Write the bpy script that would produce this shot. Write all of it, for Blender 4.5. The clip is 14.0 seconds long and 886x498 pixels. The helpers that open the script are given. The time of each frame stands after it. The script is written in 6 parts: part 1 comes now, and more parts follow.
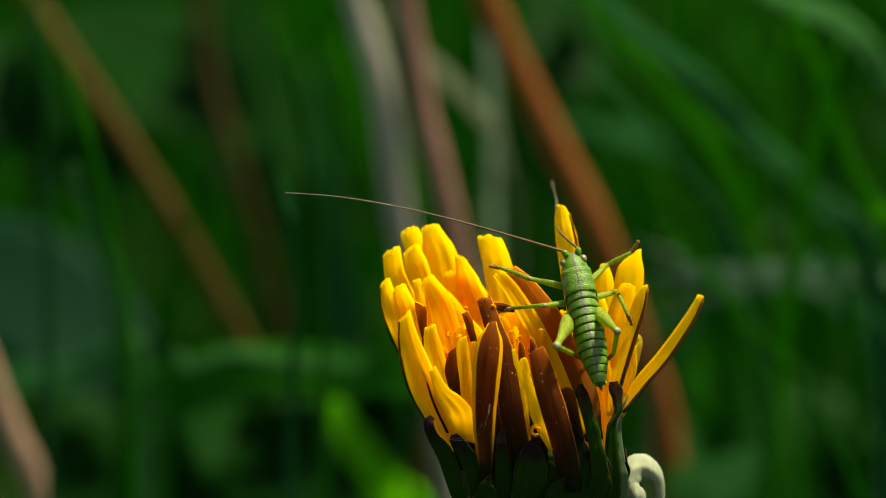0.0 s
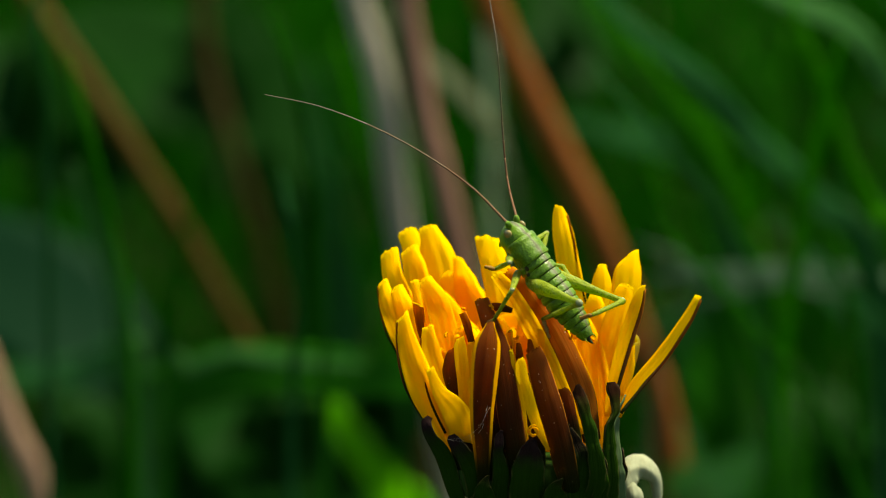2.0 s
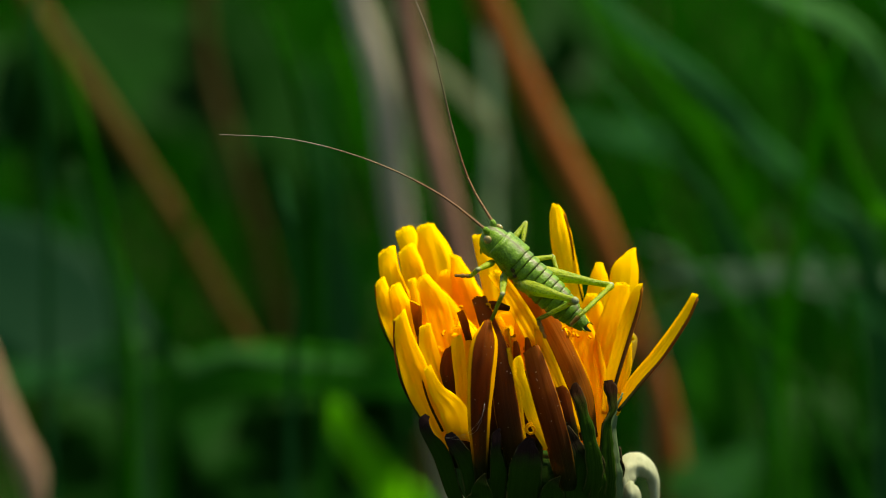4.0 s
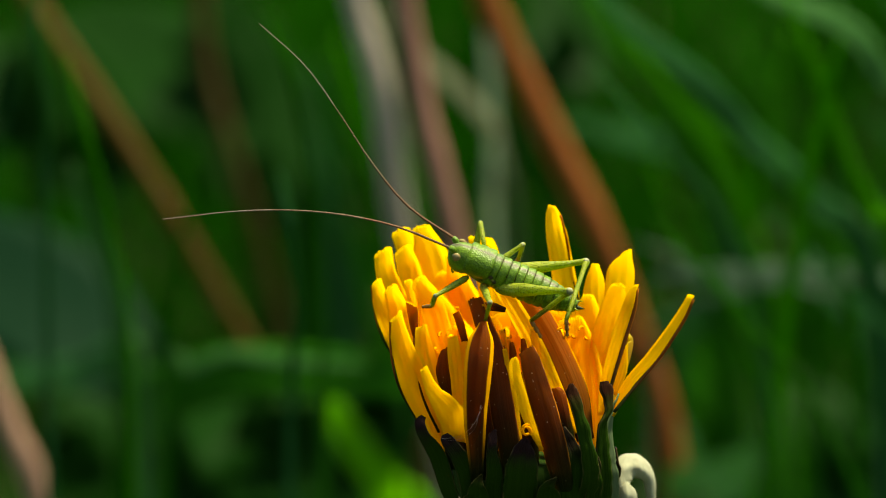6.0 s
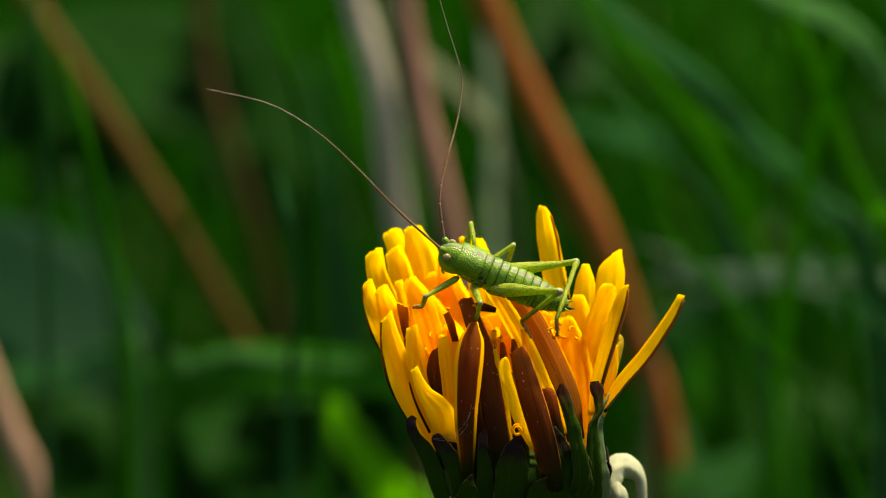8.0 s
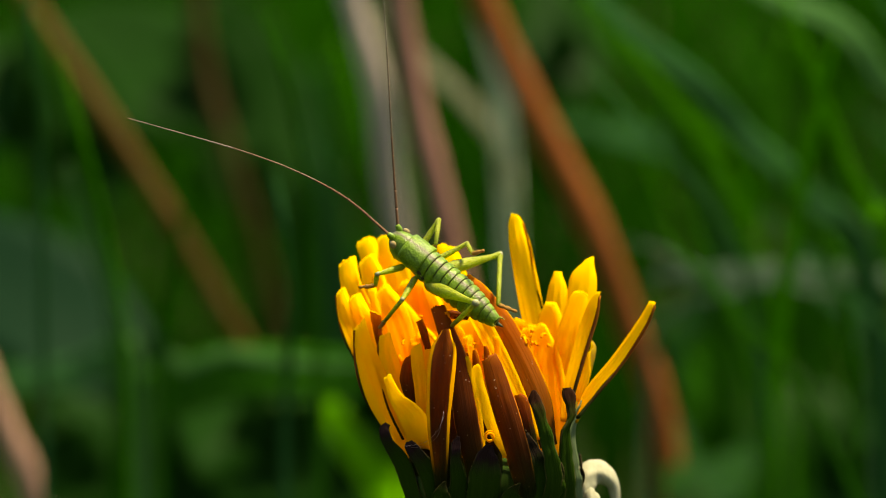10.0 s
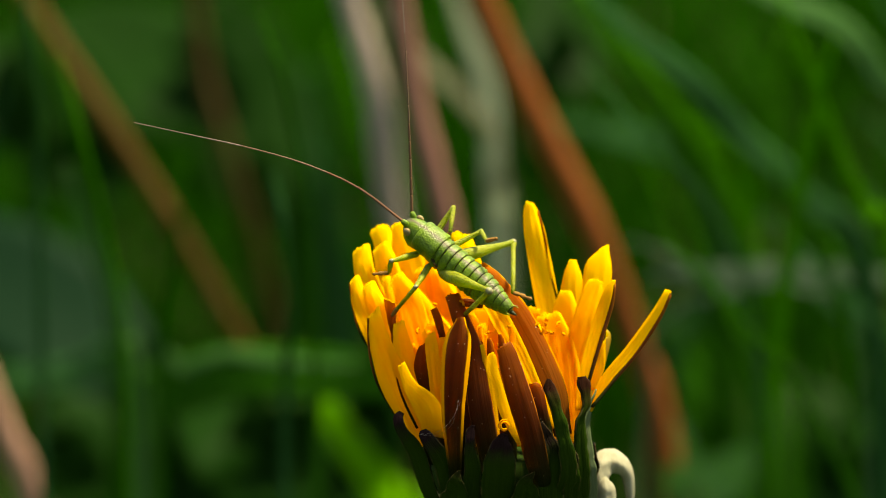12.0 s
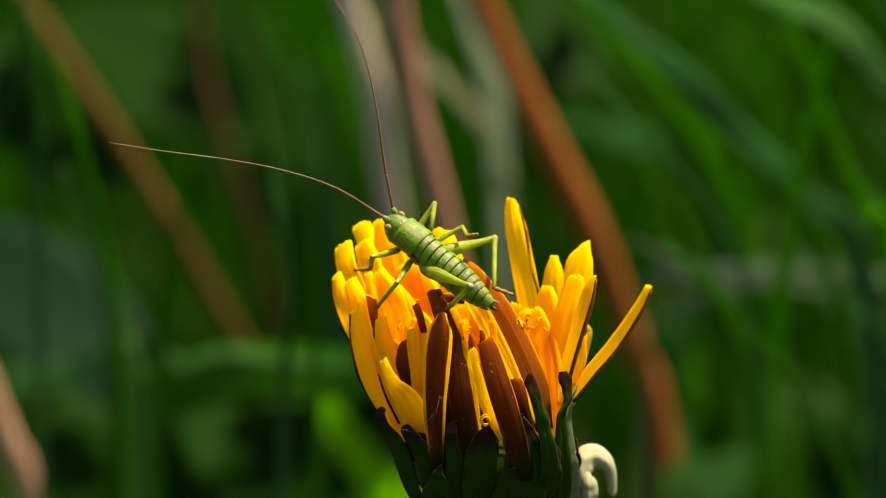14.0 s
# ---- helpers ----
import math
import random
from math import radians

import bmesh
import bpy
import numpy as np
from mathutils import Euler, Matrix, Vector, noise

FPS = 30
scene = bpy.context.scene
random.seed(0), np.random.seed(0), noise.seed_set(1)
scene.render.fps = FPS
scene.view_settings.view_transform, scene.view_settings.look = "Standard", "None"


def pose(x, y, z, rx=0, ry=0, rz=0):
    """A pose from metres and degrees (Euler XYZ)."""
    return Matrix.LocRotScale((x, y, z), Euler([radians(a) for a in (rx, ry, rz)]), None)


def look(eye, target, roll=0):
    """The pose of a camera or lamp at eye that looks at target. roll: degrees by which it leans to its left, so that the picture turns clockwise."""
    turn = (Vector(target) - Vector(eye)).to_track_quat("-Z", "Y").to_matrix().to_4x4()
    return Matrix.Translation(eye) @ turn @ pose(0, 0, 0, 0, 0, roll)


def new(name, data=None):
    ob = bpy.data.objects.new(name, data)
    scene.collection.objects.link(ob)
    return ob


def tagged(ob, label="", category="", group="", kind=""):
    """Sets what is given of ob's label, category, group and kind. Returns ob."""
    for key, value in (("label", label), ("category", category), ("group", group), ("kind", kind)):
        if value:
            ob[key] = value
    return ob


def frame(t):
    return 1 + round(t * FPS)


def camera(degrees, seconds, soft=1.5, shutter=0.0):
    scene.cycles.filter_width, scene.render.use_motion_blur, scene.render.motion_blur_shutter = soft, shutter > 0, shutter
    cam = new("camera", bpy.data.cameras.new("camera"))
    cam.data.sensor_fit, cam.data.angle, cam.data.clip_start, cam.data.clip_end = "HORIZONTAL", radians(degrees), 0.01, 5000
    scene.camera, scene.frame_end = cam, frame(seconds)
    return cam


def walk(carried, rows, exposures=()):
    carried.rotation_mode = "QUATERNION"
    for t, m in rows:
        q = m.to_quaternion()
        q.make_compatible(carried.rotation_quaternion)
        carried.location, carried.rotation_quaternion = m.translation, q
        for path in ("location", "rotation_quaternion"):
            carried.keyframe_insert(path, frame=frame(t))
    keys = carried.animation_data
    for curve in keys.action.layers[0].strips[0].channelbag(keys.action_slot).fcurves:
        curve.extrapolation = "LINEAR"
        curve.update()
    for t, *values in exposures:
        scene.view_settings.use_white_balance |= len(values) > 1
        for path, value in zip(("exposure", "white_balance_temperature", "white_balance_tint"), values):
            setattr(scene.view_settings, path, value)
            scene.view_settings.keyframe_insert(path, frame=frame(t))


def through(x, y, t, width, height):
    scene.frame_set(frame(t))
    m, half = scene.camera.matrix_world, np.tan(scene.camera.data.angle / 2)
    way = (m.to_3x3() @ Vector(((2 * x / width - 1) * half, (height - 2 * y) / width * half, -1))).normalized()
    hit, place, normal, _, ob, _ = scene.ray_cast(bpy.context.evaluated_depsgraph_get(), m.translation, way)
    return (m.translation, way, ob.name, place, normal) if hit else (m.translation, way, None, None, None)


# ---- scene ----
# A bush-cricket nymph on a half-closed hawkbit flower in a meadow, seen close up.
MM = 0.001
SECONDS = 14.0
HEAD = Vector((0.0054, 0, 0.2866))          # where the axis of the flower head meets its cup
BASE = Vector((HEAD.x, HEAD.y, 0.0))


# ---- camera ----
cam = camera(14, SECONDS, soft=1.0)
TILT = radians(12)
TARGET = Vector((0, 0, 0.3))
DISTANCE = 0.026 / math.tan(radians(7))
EYE = TARGET - DISTANCE * Vector((0, math.cos(TILT), -math.sin(TILT)))
VIEW = look(EYE, TARGET)
walk(cam, [(0, VIEW), (SECONDS, VIEW)], exposures=((0, 1.4, 8300, -8), (3.2, 1.4, 8300, -8), (5.3, 1.6, 8600, -2), (8.2, 1.68, 8900, 3), (10.3, 1.78, 9600, 11), (SECONDS, 1.78, 9600, 11)))
cam.data.dof.use_dof = True
cam.data.dof.focus_distance = DISTANCE - 0.002
cam.data.dof.aperture_fstop = cam.data.lens / 3.7


# ---- sky and sun ----
SUN_HEIGHT, SUN_TURN = radians(71), radians(80)
world = bpy.data.worlds.new("sky")
scene.world = world
world.use_nodes = True
sky = world.node_tree.nodes.new("ShaderNodeTexSky")
sky.sky_type, sky.sun_disc = "NISHITA", False
sky.sun_elevation, sky.sun_rotation = SUN_HEIGHT, SUN_TURN
world.node_tree.links.new(sky.outputs[0], world.node_tree.nodes["Background"].inputs[0])
world.node_tree.nodes["Background"].inputs[1].default_value = 0.09
sun_dir = Vector((math.sin(SUN_TURN) * math.cos(SUN_HEIGHT), math.cos(SUN_TURN) * math.cos(SUN_HEIGHT), math.sin(SUN_HEIGHT)))
sun = new("sun", bpy.data.lights.new("sun", "SUN"))
sun.data.energy, sun.data.angle, sun.data.color = 4.5, radians(8), (1.0, 0.96, 0.88)
sun.matrix_world = look(sun_dir * 3, (0, 0, 0))


# ---- materials ----
class Nodes:
    def __init__(self, name):
        self.mat = bpy.data.materials.new(name)
        self.mat.use_nodes = True
        self.tree = self.mat.node_tree
        self.bsdf = self.tree.nodes["Principled BSDF"]
        self.out = self.tree.nodes["Material Output"]

    def add(self, kind, **values):
        node = self.tree.nodes.new(kind)
        for key, value in values.items():
            setattr(node, key, value)
        return node

    def put(self, socket, value):
        if isinstance(value, bpy.types.NodeSocket):
            self.tree.links.new(value, socket)
        else:
            socket.default_value = value

    def coords(self, scale, uv=False):
        src = self.add("ShaderNodeTexCoord").outputs["UV" if uv else "Object"]
        node = self.add("ShaderNodeMapping")
        self.put(node.inputs["Vector"], src)
        node.inputs["Scale"].default_value = scale
        return node.outputs[0]

    def noise(self, vector, scale=1.0, detail=4.0, rough=0.55):
        node = self.add("ShaderNodeTexNoise")
        self.put(node.inputs["Vector"], vector)
        node.inputs["Scale"].default_value = scale
        node.inputs["Detail"].default_value = detail
        node.inputs["Roughness"].default_value = rough
        return node.outputs["Fac"]

    def spots(self, vector, scale=1.0):
        node = self.add("ShaderNodeTexVoronoi")
        self.put(node.inputs["Vector"], vector)
        node.inputs["Scale"].default_value = scale
        return node.outputs["Distance"]

    def ramp(self, fac, *stops):
        node = self.add("ShaderNodeValToRGB")
        ramp = node.color_ramp
        while len(ramp.elements) < len(stops):
            ramp.elements.new(0.5)
        for el, (at, col) in zip(ramp.elements, stops):
            el.position = at
            el.color = (*col, 1) if isinstance(col, tuple) else (col, col, col, 1)
        self.put(node.inputs[0], fac)
        return node.outputs[0]

    def mix(self, fac, a, b, blend="MIX"):
        node = self.add("ShaderNodeMix", data_type="RGBA", blend_type=blend)
        self.put(node.inputs[0], fac)
        self.put(node.inputs[6], (*a, 1) if isinstance(a, tuple) else a)
        self.put(node.inputs[7], (*b, 1) if isinstance(b, tuple) else b)
        return node.outputs[2]

    def math(self, op, a, b=0.0):
        node = self.add("ShaderNodeMath", operation=op)
        self.put(node.inputs[0], a)
        self.put(node.inputs[1], b)
        return node.outputs[0]

    def split(self, vector):
        node = self.add("ShaderNodeSeparateXYZ")
        self.put(node.inputs[0], vector)
        return node.outputs

    def chance(self):
        return self.add("ShaderNodeObjectInfo").outputs["Random"]

    def island(self):
        return self.add("ShaderNodeNewGeometry").outputs["Random Per Island"]

    def finish(self, color, rough, bump=None, bump_depth=0.00005, through=0.0, glow_color=None, spec=0.5):
        self.put(self.bsdf.inputs["Base Color"], color)
        self.put(self.bsdf.inputs["Roughness"], rough)
        self.bsdf.inputs["Specular IOR Level"].default_value = spec
        normal = None
        if bump is not None:
            node = self.add("ShaderNodeBump")
            node.inputs["Strength"].default_value = 0.8
            node.inputs["Distance"].default_value = bump_depth
            self.put(node.inputs["Height"], bump)
            normal = node.outputs[0]
            self.put(self.bsdf.inputs["Normal"], normal)
        if through:
            thin = self.add("ShaderNodeBsdfTranslucent")
            self.put(thin.inputs["Color"], color if glow_color is None else glow_color)
            if normal:
                self.put(thin.inputs["Normal"], normal)
            both = self.add("ShaderNodeMixShader")
            both.inputs[0].default_value = through
            self.put(both.inputs[1], self.bsdf.outputs[0])
            self.put(both.inputs[2], thin.outputs[0])
            self.put(self.out.inputs["Surface"], both.outputs[0])
        return self.mat


def petal_inner(name, low, high, through=0.82):
    n = Nodes(name)
    u, v, _ = n.split(n.coords((1, 1, 1), uv=True))
    stripes = n.noise(n.coords((30, 1.2, 1), uv=True), 1.0, 4)
    cells = n.noise(n.coords((14000, 14000, 14000)), 1.0, 2)
    blot = n.noise(n.coords((900, 900, 900)), 1.0, 3)
    base = n.ramp(v, (0.02, low), (0.34, high))
    base = n.mix(n.math("MULTIPLY", n.ramp(stripes, (0.35, 0.0), (0.7, 1.0)), 0.10), base, low)
    base = n.mix(n.math("MULTIPLY", n.chance(), 0.15), base, low)
    base = n.mix(n.math("MULTIPLY", n.ramp(blot, (0.45, 0.0), (0.7, 1.0)), 0.25), base, high)
    base = n.mix(n.ramp(v, (0.86, 0.0), (1.0, 0.8)), base, tuple(min(0.95, c * 1.15) for c in high))
    singe = n.math("MULTIPLY", n.ramp(v, (0.95, 0.0), (0.985, 0.75)), n.ramp(n.noise(n.coords((9, 2, 1), uv=True), 1.0, 2), (0.5, 0.0), (0.62, 1.0)))
    base = n.mix(singe, base, (0.22, 0.07, 0.012))
    glow = n.mix(0.6, base, (1.0, 0.82, 0.06))
    return n.finish(base, 0.58, n.math("ADD", stripes, n.math("MULTIPLY", cells, 0.7)), 0.00006, through, glow, spec=0.16)


def petal_outer(name, brown, margin, edge=0.68, through=0.42, vein=0.17, foot=1.0):
    n = Nodes(name)
    u, v, _ = n.split(n.coords((1, 1, 1), uv=True))
    side = n.math("ABSOLUTE", n.math("SUBTRACT", u, 0.5))
    side = n.math("MULTIPLY", side, 2.0)
    wander = n.noise(n.coords((3, 5, 1), uv=True), 1.0, 3)
    side = n.math("ADD", side, n.math("MULTIPLY", n.math("SUBTRACT", wander, 0.5), 0.25))
    veins = n.noise(n.coords((22, 0.7, 1), uv=True), 1.0, 2)
    dark = n.mix(n.ramp(veins, (0.35, 0.0), (0.65, 1.0)), tuple(c * (1 - vein) for c in brown), tuple(c * (1 + vein) for c in brown))
    cloud = n.noise(n.coords((700, 700, 400)), 1.0, 3)
    wavy_v = n.math("ADD", v, n.math("MULTIPLY", n.math("SUBTRACT", cloud, 0.5), 0.6))
    dark = n.mix(n.ramp(wavy_v, (0.62, 0.0), (1.0, 0.8)), dark, (brown[0] * 2.4, brown[1] * 2.8, brown[2] * 1.5))
    # shade low on the head painted into the colour: backs darken towards the base
    dark = n.mix(n.math("MULTIPLY", n.ramp(wavy_v, (0.25, 0.8), (0.75, 0.0)), foot), dark, (brown[0] * 0.22, brown[1] * 0.34, brown[2] * 1.0))
    grains = n.spots(n.coords((3000, 3000, 2300)))
    sparse = n.ramp(n.noise(n.coords((1100,) * 3), 1.0, 2), (0.48, 0.0), (0.58, 0.9))
    dark = n.mix(n.math("MULTIPLY", n.ramp(grains, (0.06, 1.0), (0.11, 0.0)), sparse), dark, (0.75, 0.6, 0.4))
    # margins and backs also fade to a blackish green near the base
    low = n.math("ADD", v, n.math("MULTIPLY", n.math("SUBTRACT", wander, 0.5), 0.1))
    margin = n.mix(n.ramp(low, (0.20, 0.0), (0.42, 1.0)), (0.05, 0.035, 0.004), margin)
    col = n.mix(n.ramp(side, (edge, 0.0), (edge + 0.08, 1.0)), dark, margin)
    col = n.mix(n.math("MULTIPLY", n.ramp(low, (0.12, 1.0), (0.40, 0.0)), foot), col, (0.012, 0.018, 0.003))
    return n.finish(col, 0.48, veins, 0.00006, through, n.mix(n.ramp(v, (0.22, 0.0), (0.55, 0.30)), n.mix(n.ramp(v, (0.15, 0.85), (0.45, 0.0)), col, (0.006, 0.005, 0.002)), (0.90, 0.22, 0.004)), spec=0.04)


YELLOW_LOW, YELLOW_HIGH = (0.97, 0.39, 0.002), (0.99, 0.585, 0.005)
BROWN = (0.076, 0.018, 0.003)
petal_yellow = petal_inner("petal_yellow", YELLOW_LOW, YELLOW_HIGH)
petal_heart = petal_inner("petal_heart", (0.97, 0.36, 0.001), (0.97, 0.46, 0.002), 0.88)
petal_lemon = petal_inner("petal_lemon", (0.90, 0.44, 0.003), (0.94, 0.58, 0.005), 0.68)
petal_pale = petal_inner("petal_pale", (0.30, 0.26, 0.04), (0.35, 0.30, 0.08))
petal_back = petal_inner("petal_back", (0.95, 0.41, 0.004), (0.98, 0.58, 0.006), 0.88)
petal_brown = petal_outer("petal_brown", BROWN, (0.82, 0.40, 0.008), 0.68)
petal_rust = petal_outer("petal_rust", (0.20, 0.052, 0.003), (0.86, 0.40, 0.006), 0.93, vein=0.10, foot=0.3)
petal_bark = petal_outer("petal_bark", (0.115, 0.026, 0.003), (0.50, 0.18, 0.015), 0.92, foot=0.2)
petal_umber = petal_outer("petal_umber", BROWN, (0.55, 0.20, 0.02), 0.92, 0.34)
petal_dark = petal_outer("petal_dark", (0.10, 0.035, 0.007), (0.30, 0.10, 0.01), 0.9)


def bract_material(name, tip, at):
    n = Nodes(name)
    u, v, _ = n.split(n.coords((1, 1, 1), uv=True))
    ribs = n.noise(n.coords((14, 1.0, 1), uv=True), 1.0, 3)
    mott = n.noise(n.coords((1600, 1600, 1600)), 1.0, 4)
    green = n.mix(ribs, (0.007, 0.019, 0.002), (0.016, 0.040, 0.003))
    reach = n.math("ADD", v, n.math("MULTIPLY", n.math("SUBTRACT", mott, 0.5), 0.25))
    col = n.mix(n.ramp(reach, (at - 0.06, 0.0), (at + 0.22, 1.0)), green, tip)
    rim = n.math("ABSOLUTE", n.math("SUBTRACT", u, 0.5))
    col = n.mix(n.math("MULTIPLY", n.ramp(rim, (0.44, 0.0), (0.5, 0.6)), n.ramp(mott, (0.4, 0.0), (0.6, 1.0))), col, (0.10, 0.075, 0.035))
    return n.finish(col, 0.5, n.math("ADD", ribs, mott), 0.00010, spec=0.01)


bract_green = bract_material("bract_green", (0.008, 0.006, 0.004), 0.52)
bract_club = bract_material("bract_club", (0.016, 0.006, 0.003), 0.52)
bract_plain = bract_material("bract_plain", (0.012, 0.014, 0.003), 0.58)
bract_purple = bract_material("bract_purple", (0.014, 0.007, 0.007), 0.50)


def plant_material(name, a, b, size, rough=0.5, through=0.0, island=False, depth=0.0003, spec=0.05):
    n = Nodes(name)
    fine = n.noise(n.coords((size * 6, size * 6, size)), 1.0, 4)
    wide = n.noise(n.coords((size * 0.4,) * 3), 1.0, 2)
    col = n.mix(fine, a, b)
    col = n.mix(n.math("MULTIPLY", wide, 0.5), col, tuple(c * 0.5 for c in a))
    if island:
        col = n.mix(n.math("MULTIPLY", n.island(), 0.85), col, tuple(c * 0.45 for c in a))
    return n.finish(col, rough, fine, depth, through, spec=spec)


DEAD = {
    "ochre": plant_material("stem_ochre", (0.0608, 0.0335, 0.0073), (0.1027, 0.0576, 0.0136), 120),
    "umber": plant_material("stem_umber", (0.0296, 0.0247, 0.0061), (0.0555, 0.0382, 0.0099), 120),
    "grey": plant_material("stem_grey", (0.215, 0.180, 0.145), (0.325, 0.275, 0.225), 120),
    "mauve": plant_material("stem_mauve", (0.1522, 0.0725, 0.0536), (0.2175, 0.116, 0.0841), 120),
    "rust": plant_material("stem_rust", (0.1232, 0.0362, 0.0087), (0.1885, 0.0609, 0.0145), 120),
    "pink": plant_material("stem_pink", (0.1885, 0.1087, 0.0725), (0.2755, 0.1668, 0.116), 120),
}
BLADE = {
    "fresh": plant_material("blade_fresh", (0.0324, 0.2194, 0.0046), (0.0601, 0.3004, 0.0069), 80, 0.5, 0.5, spec=0.03),
    "sage": plant_material("blade_sage", (0.0192, 0.1051, 0.0269), (0.037, 0.145, 0.0426), 80, 0.55, 0.5, spec=0.03),
    "straw": plant_material("blade_straw", (0.0255, 0.0425, 0.0170), (0.4420, 0.4760, 0.2890), 130, 0.5, 0.5, spec=0.03),
    "gust": plant_material("blade_gust", (0.3648, 0.4378, 0.2918), (0.5350, 0.6080, 0.4134), 80, 0.5, 0.5, spec=0.03),
    "pale": plant_material("blade_pale", (0.0585, 0.1193, 0.0671), (0.0974, 0.1645, 0.1035), 80, 0.5, 0.5, spec=0.03),
    "soft": plant_material("blade_soft", (0.0459, 0.1678, 0.0389), (0.0795, 0.2209, 0.0636), 80, 0.5, 0.5, spec=0.03),
    "mid": plant_material("blade_mid", (0.0113, 0.1036, 0.0037), (0.0245, 0.1508, 0.0075), 80, 0.6, 0.5, spec=0.03),
    "lime": plant_material("blade_lime", (0.0976, 0.3981, 0.0076), (0.1593, 0.5391, 0.0153), 80, 0.5, 0.5, spec=0.03),
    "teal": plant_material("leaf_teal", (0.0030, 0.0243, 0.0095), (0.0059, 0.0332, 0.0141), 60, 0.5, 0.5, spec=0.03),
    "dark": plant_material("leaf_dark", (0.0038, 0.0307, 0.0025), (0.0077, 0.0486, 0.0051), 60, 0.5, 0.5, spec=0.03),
}
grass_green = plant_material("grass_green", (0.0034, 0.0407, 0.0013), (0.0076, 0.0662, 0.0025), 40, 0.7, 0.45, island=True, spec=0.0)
soil = plant_material("soil", (0.0116, 0.0261, 0.0043), (0.0261, 0.0377, 0.0087), 30, 0.9, depth=0.004, spec=0.1)
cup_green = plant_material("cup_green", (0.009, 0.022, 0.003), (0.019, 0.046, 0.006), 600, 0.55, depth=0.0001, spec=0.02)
stem_green = plant_material("stem_green", (0.035, 0.075, 0.018), (0.06, 0.11, 0.03), 500, 0.45, depth=0.0001)
curl_cream = plant_material("curl_cream", (0.28, 0.30, 0.18), (0.50, 0.49, 0.36), 500, 0.5, 0.35, depth=0.0001)
bract_sage = plant_material("bract_sage", (0.06, 0.10, 0.04), (0.12, 0.16, 0.08), 700, 0.5, 0.2, depth=0.0001)
style_yellow = plant_material("style_yellow", (0.85, 0.36, 0.004), (0.92, 0.48, 0.006), 4000, 0.6, 0.5, depth=0.00003)
thread_white = plant_material("thread_white", (0.55, 0.45, 0.35), (0.7, 0.6, 0.5), 3000, 0.4)


def cricket_skin(name, dark, light, stripe=True):
    n = Nodes(name)
    x, y, z = n.split(n.coords((1, 1, 1)))
    speck = n.spots(n.coords((10500,) * 3))
    wide_speck = n.spots(n.coords((5200,) * 3))
    mott = n.noise(n.coords((1500,) * 3), 1.0, 4)
    grain = n.noise(n.coords((9500,) * 3), 1.0, 3)
    col = n.mix(n.ramp(mott, (0.35, 0.0), (0.65, 1.0)), dark, light)
    pits = n.ramp(speck, (0.22, 0.9), (0.40, 0.0))
    # pale specks of the skin, with small glints painted into the same colour
    beads = n.ramp(speck, (0.50, 0.0), (0.72, 1.0))
    if stripe:
        height = n.math("MULTIPLY", z, 1000.0)
        col = n.mix(n.ramp(height, (-0.9, 0.8), (-0.2, 0.0)), col, (0.12, 0.24, 0.008))
        col = n.mix(n.math("MULTIPLY", beads, 0.36), col, (0.18, 0.32, 0.03))
        col = n.mix(n.math("MULTIPLY", pits, 0.45), col, (0.018, 0.055, 0.004))
        side = n.math("ADD", n.math("ABSOLUTE", y), n.math("MULTIPLY", n.math("SUBTRACT", mott, 0.5), 0.0005))
        top = n.ramp(height, (0.35, 0.0), (0.6, 1.0))
        band = n.math("MULTIPLY", n.ramp(n.math("MULTIPLY", side, 1000.0), (0.06, 1.0), (0.25, 0.0)), top)
        pale = n.mix(n.ramp(grain, (0.38, 0.0), (0.58, 1.0)), (0.10, 0.12, 0.055), (0.165, 0.14, 0.10))
        shield = n.ramp(n.math("MULTIPLY", x, 1000.0), (1.0, 0.35), (1.15, 1.0))
        pale = n.mix(n.math("MULTIPLY", n.ramp(wide_speck, (0.22, 1.0), (0.42, 0.0)), shield), pale, (0.035, 0.05, 0.022))
        col = n.mix(n.math("MULTIPLY", band, 0.6), col, pale)
        line = n.math("MULTIPLY", n.ramp(n.math("MULTIPLY", n.math("ABSOLUTE", y), 1000.0), (0.025, 0.7), (0.06, 0.0)), top)
        col = n.mix(line, col, (0.07, 0.035, 0.035))
    else:
        col = n.mix(n.math("MULTIPLY", beads, 0.55), col, (0.34, 0.40, 0.13))
        col = n.mix(n.ramp(wide_speck, (0.19, 0.9), (0.29, 0.0)), col, (0.03, 0.05, 0.008))
        col = n.mix(n.math("MULTIPLY", pits, 0.78), col, (0.045, 0.08, 0.006))
    return n.finish(col, 0.38, n.math("ADD", n.math("MULTIPLY", grain, 0.5), speck), 0.000036 if stripe else 0.00005, 0.52 if not stripe else 0.15, n.mix(0.4, col, (0.34, 0.50, 0.02)), spec=0.3 if stripe else 0.2)


skin_body = cricket_skin("cricket_body", (0.048, 0.108, 0.003), (0.102, 0.184, 0.006))
skin_leg = cricket_skin("cricket_leg", (0.25, 0.31, 0.010), (0.36, 0.40, 0.026), stripe=False)
skin_joint = plant_material("cricket_joint", (0.13, 0.15, 0.05), (0.26, 0.25, 0.13), 4000, 0.4, depth=0.00003, spec=0.4)
skin_foot = plant_material("cricket_foot", (0.24, 0.11, 0.02), (0.50, 0.29, 0.09), 9000, 0.6, 0.35, depth=0.00003, spec=0.05)
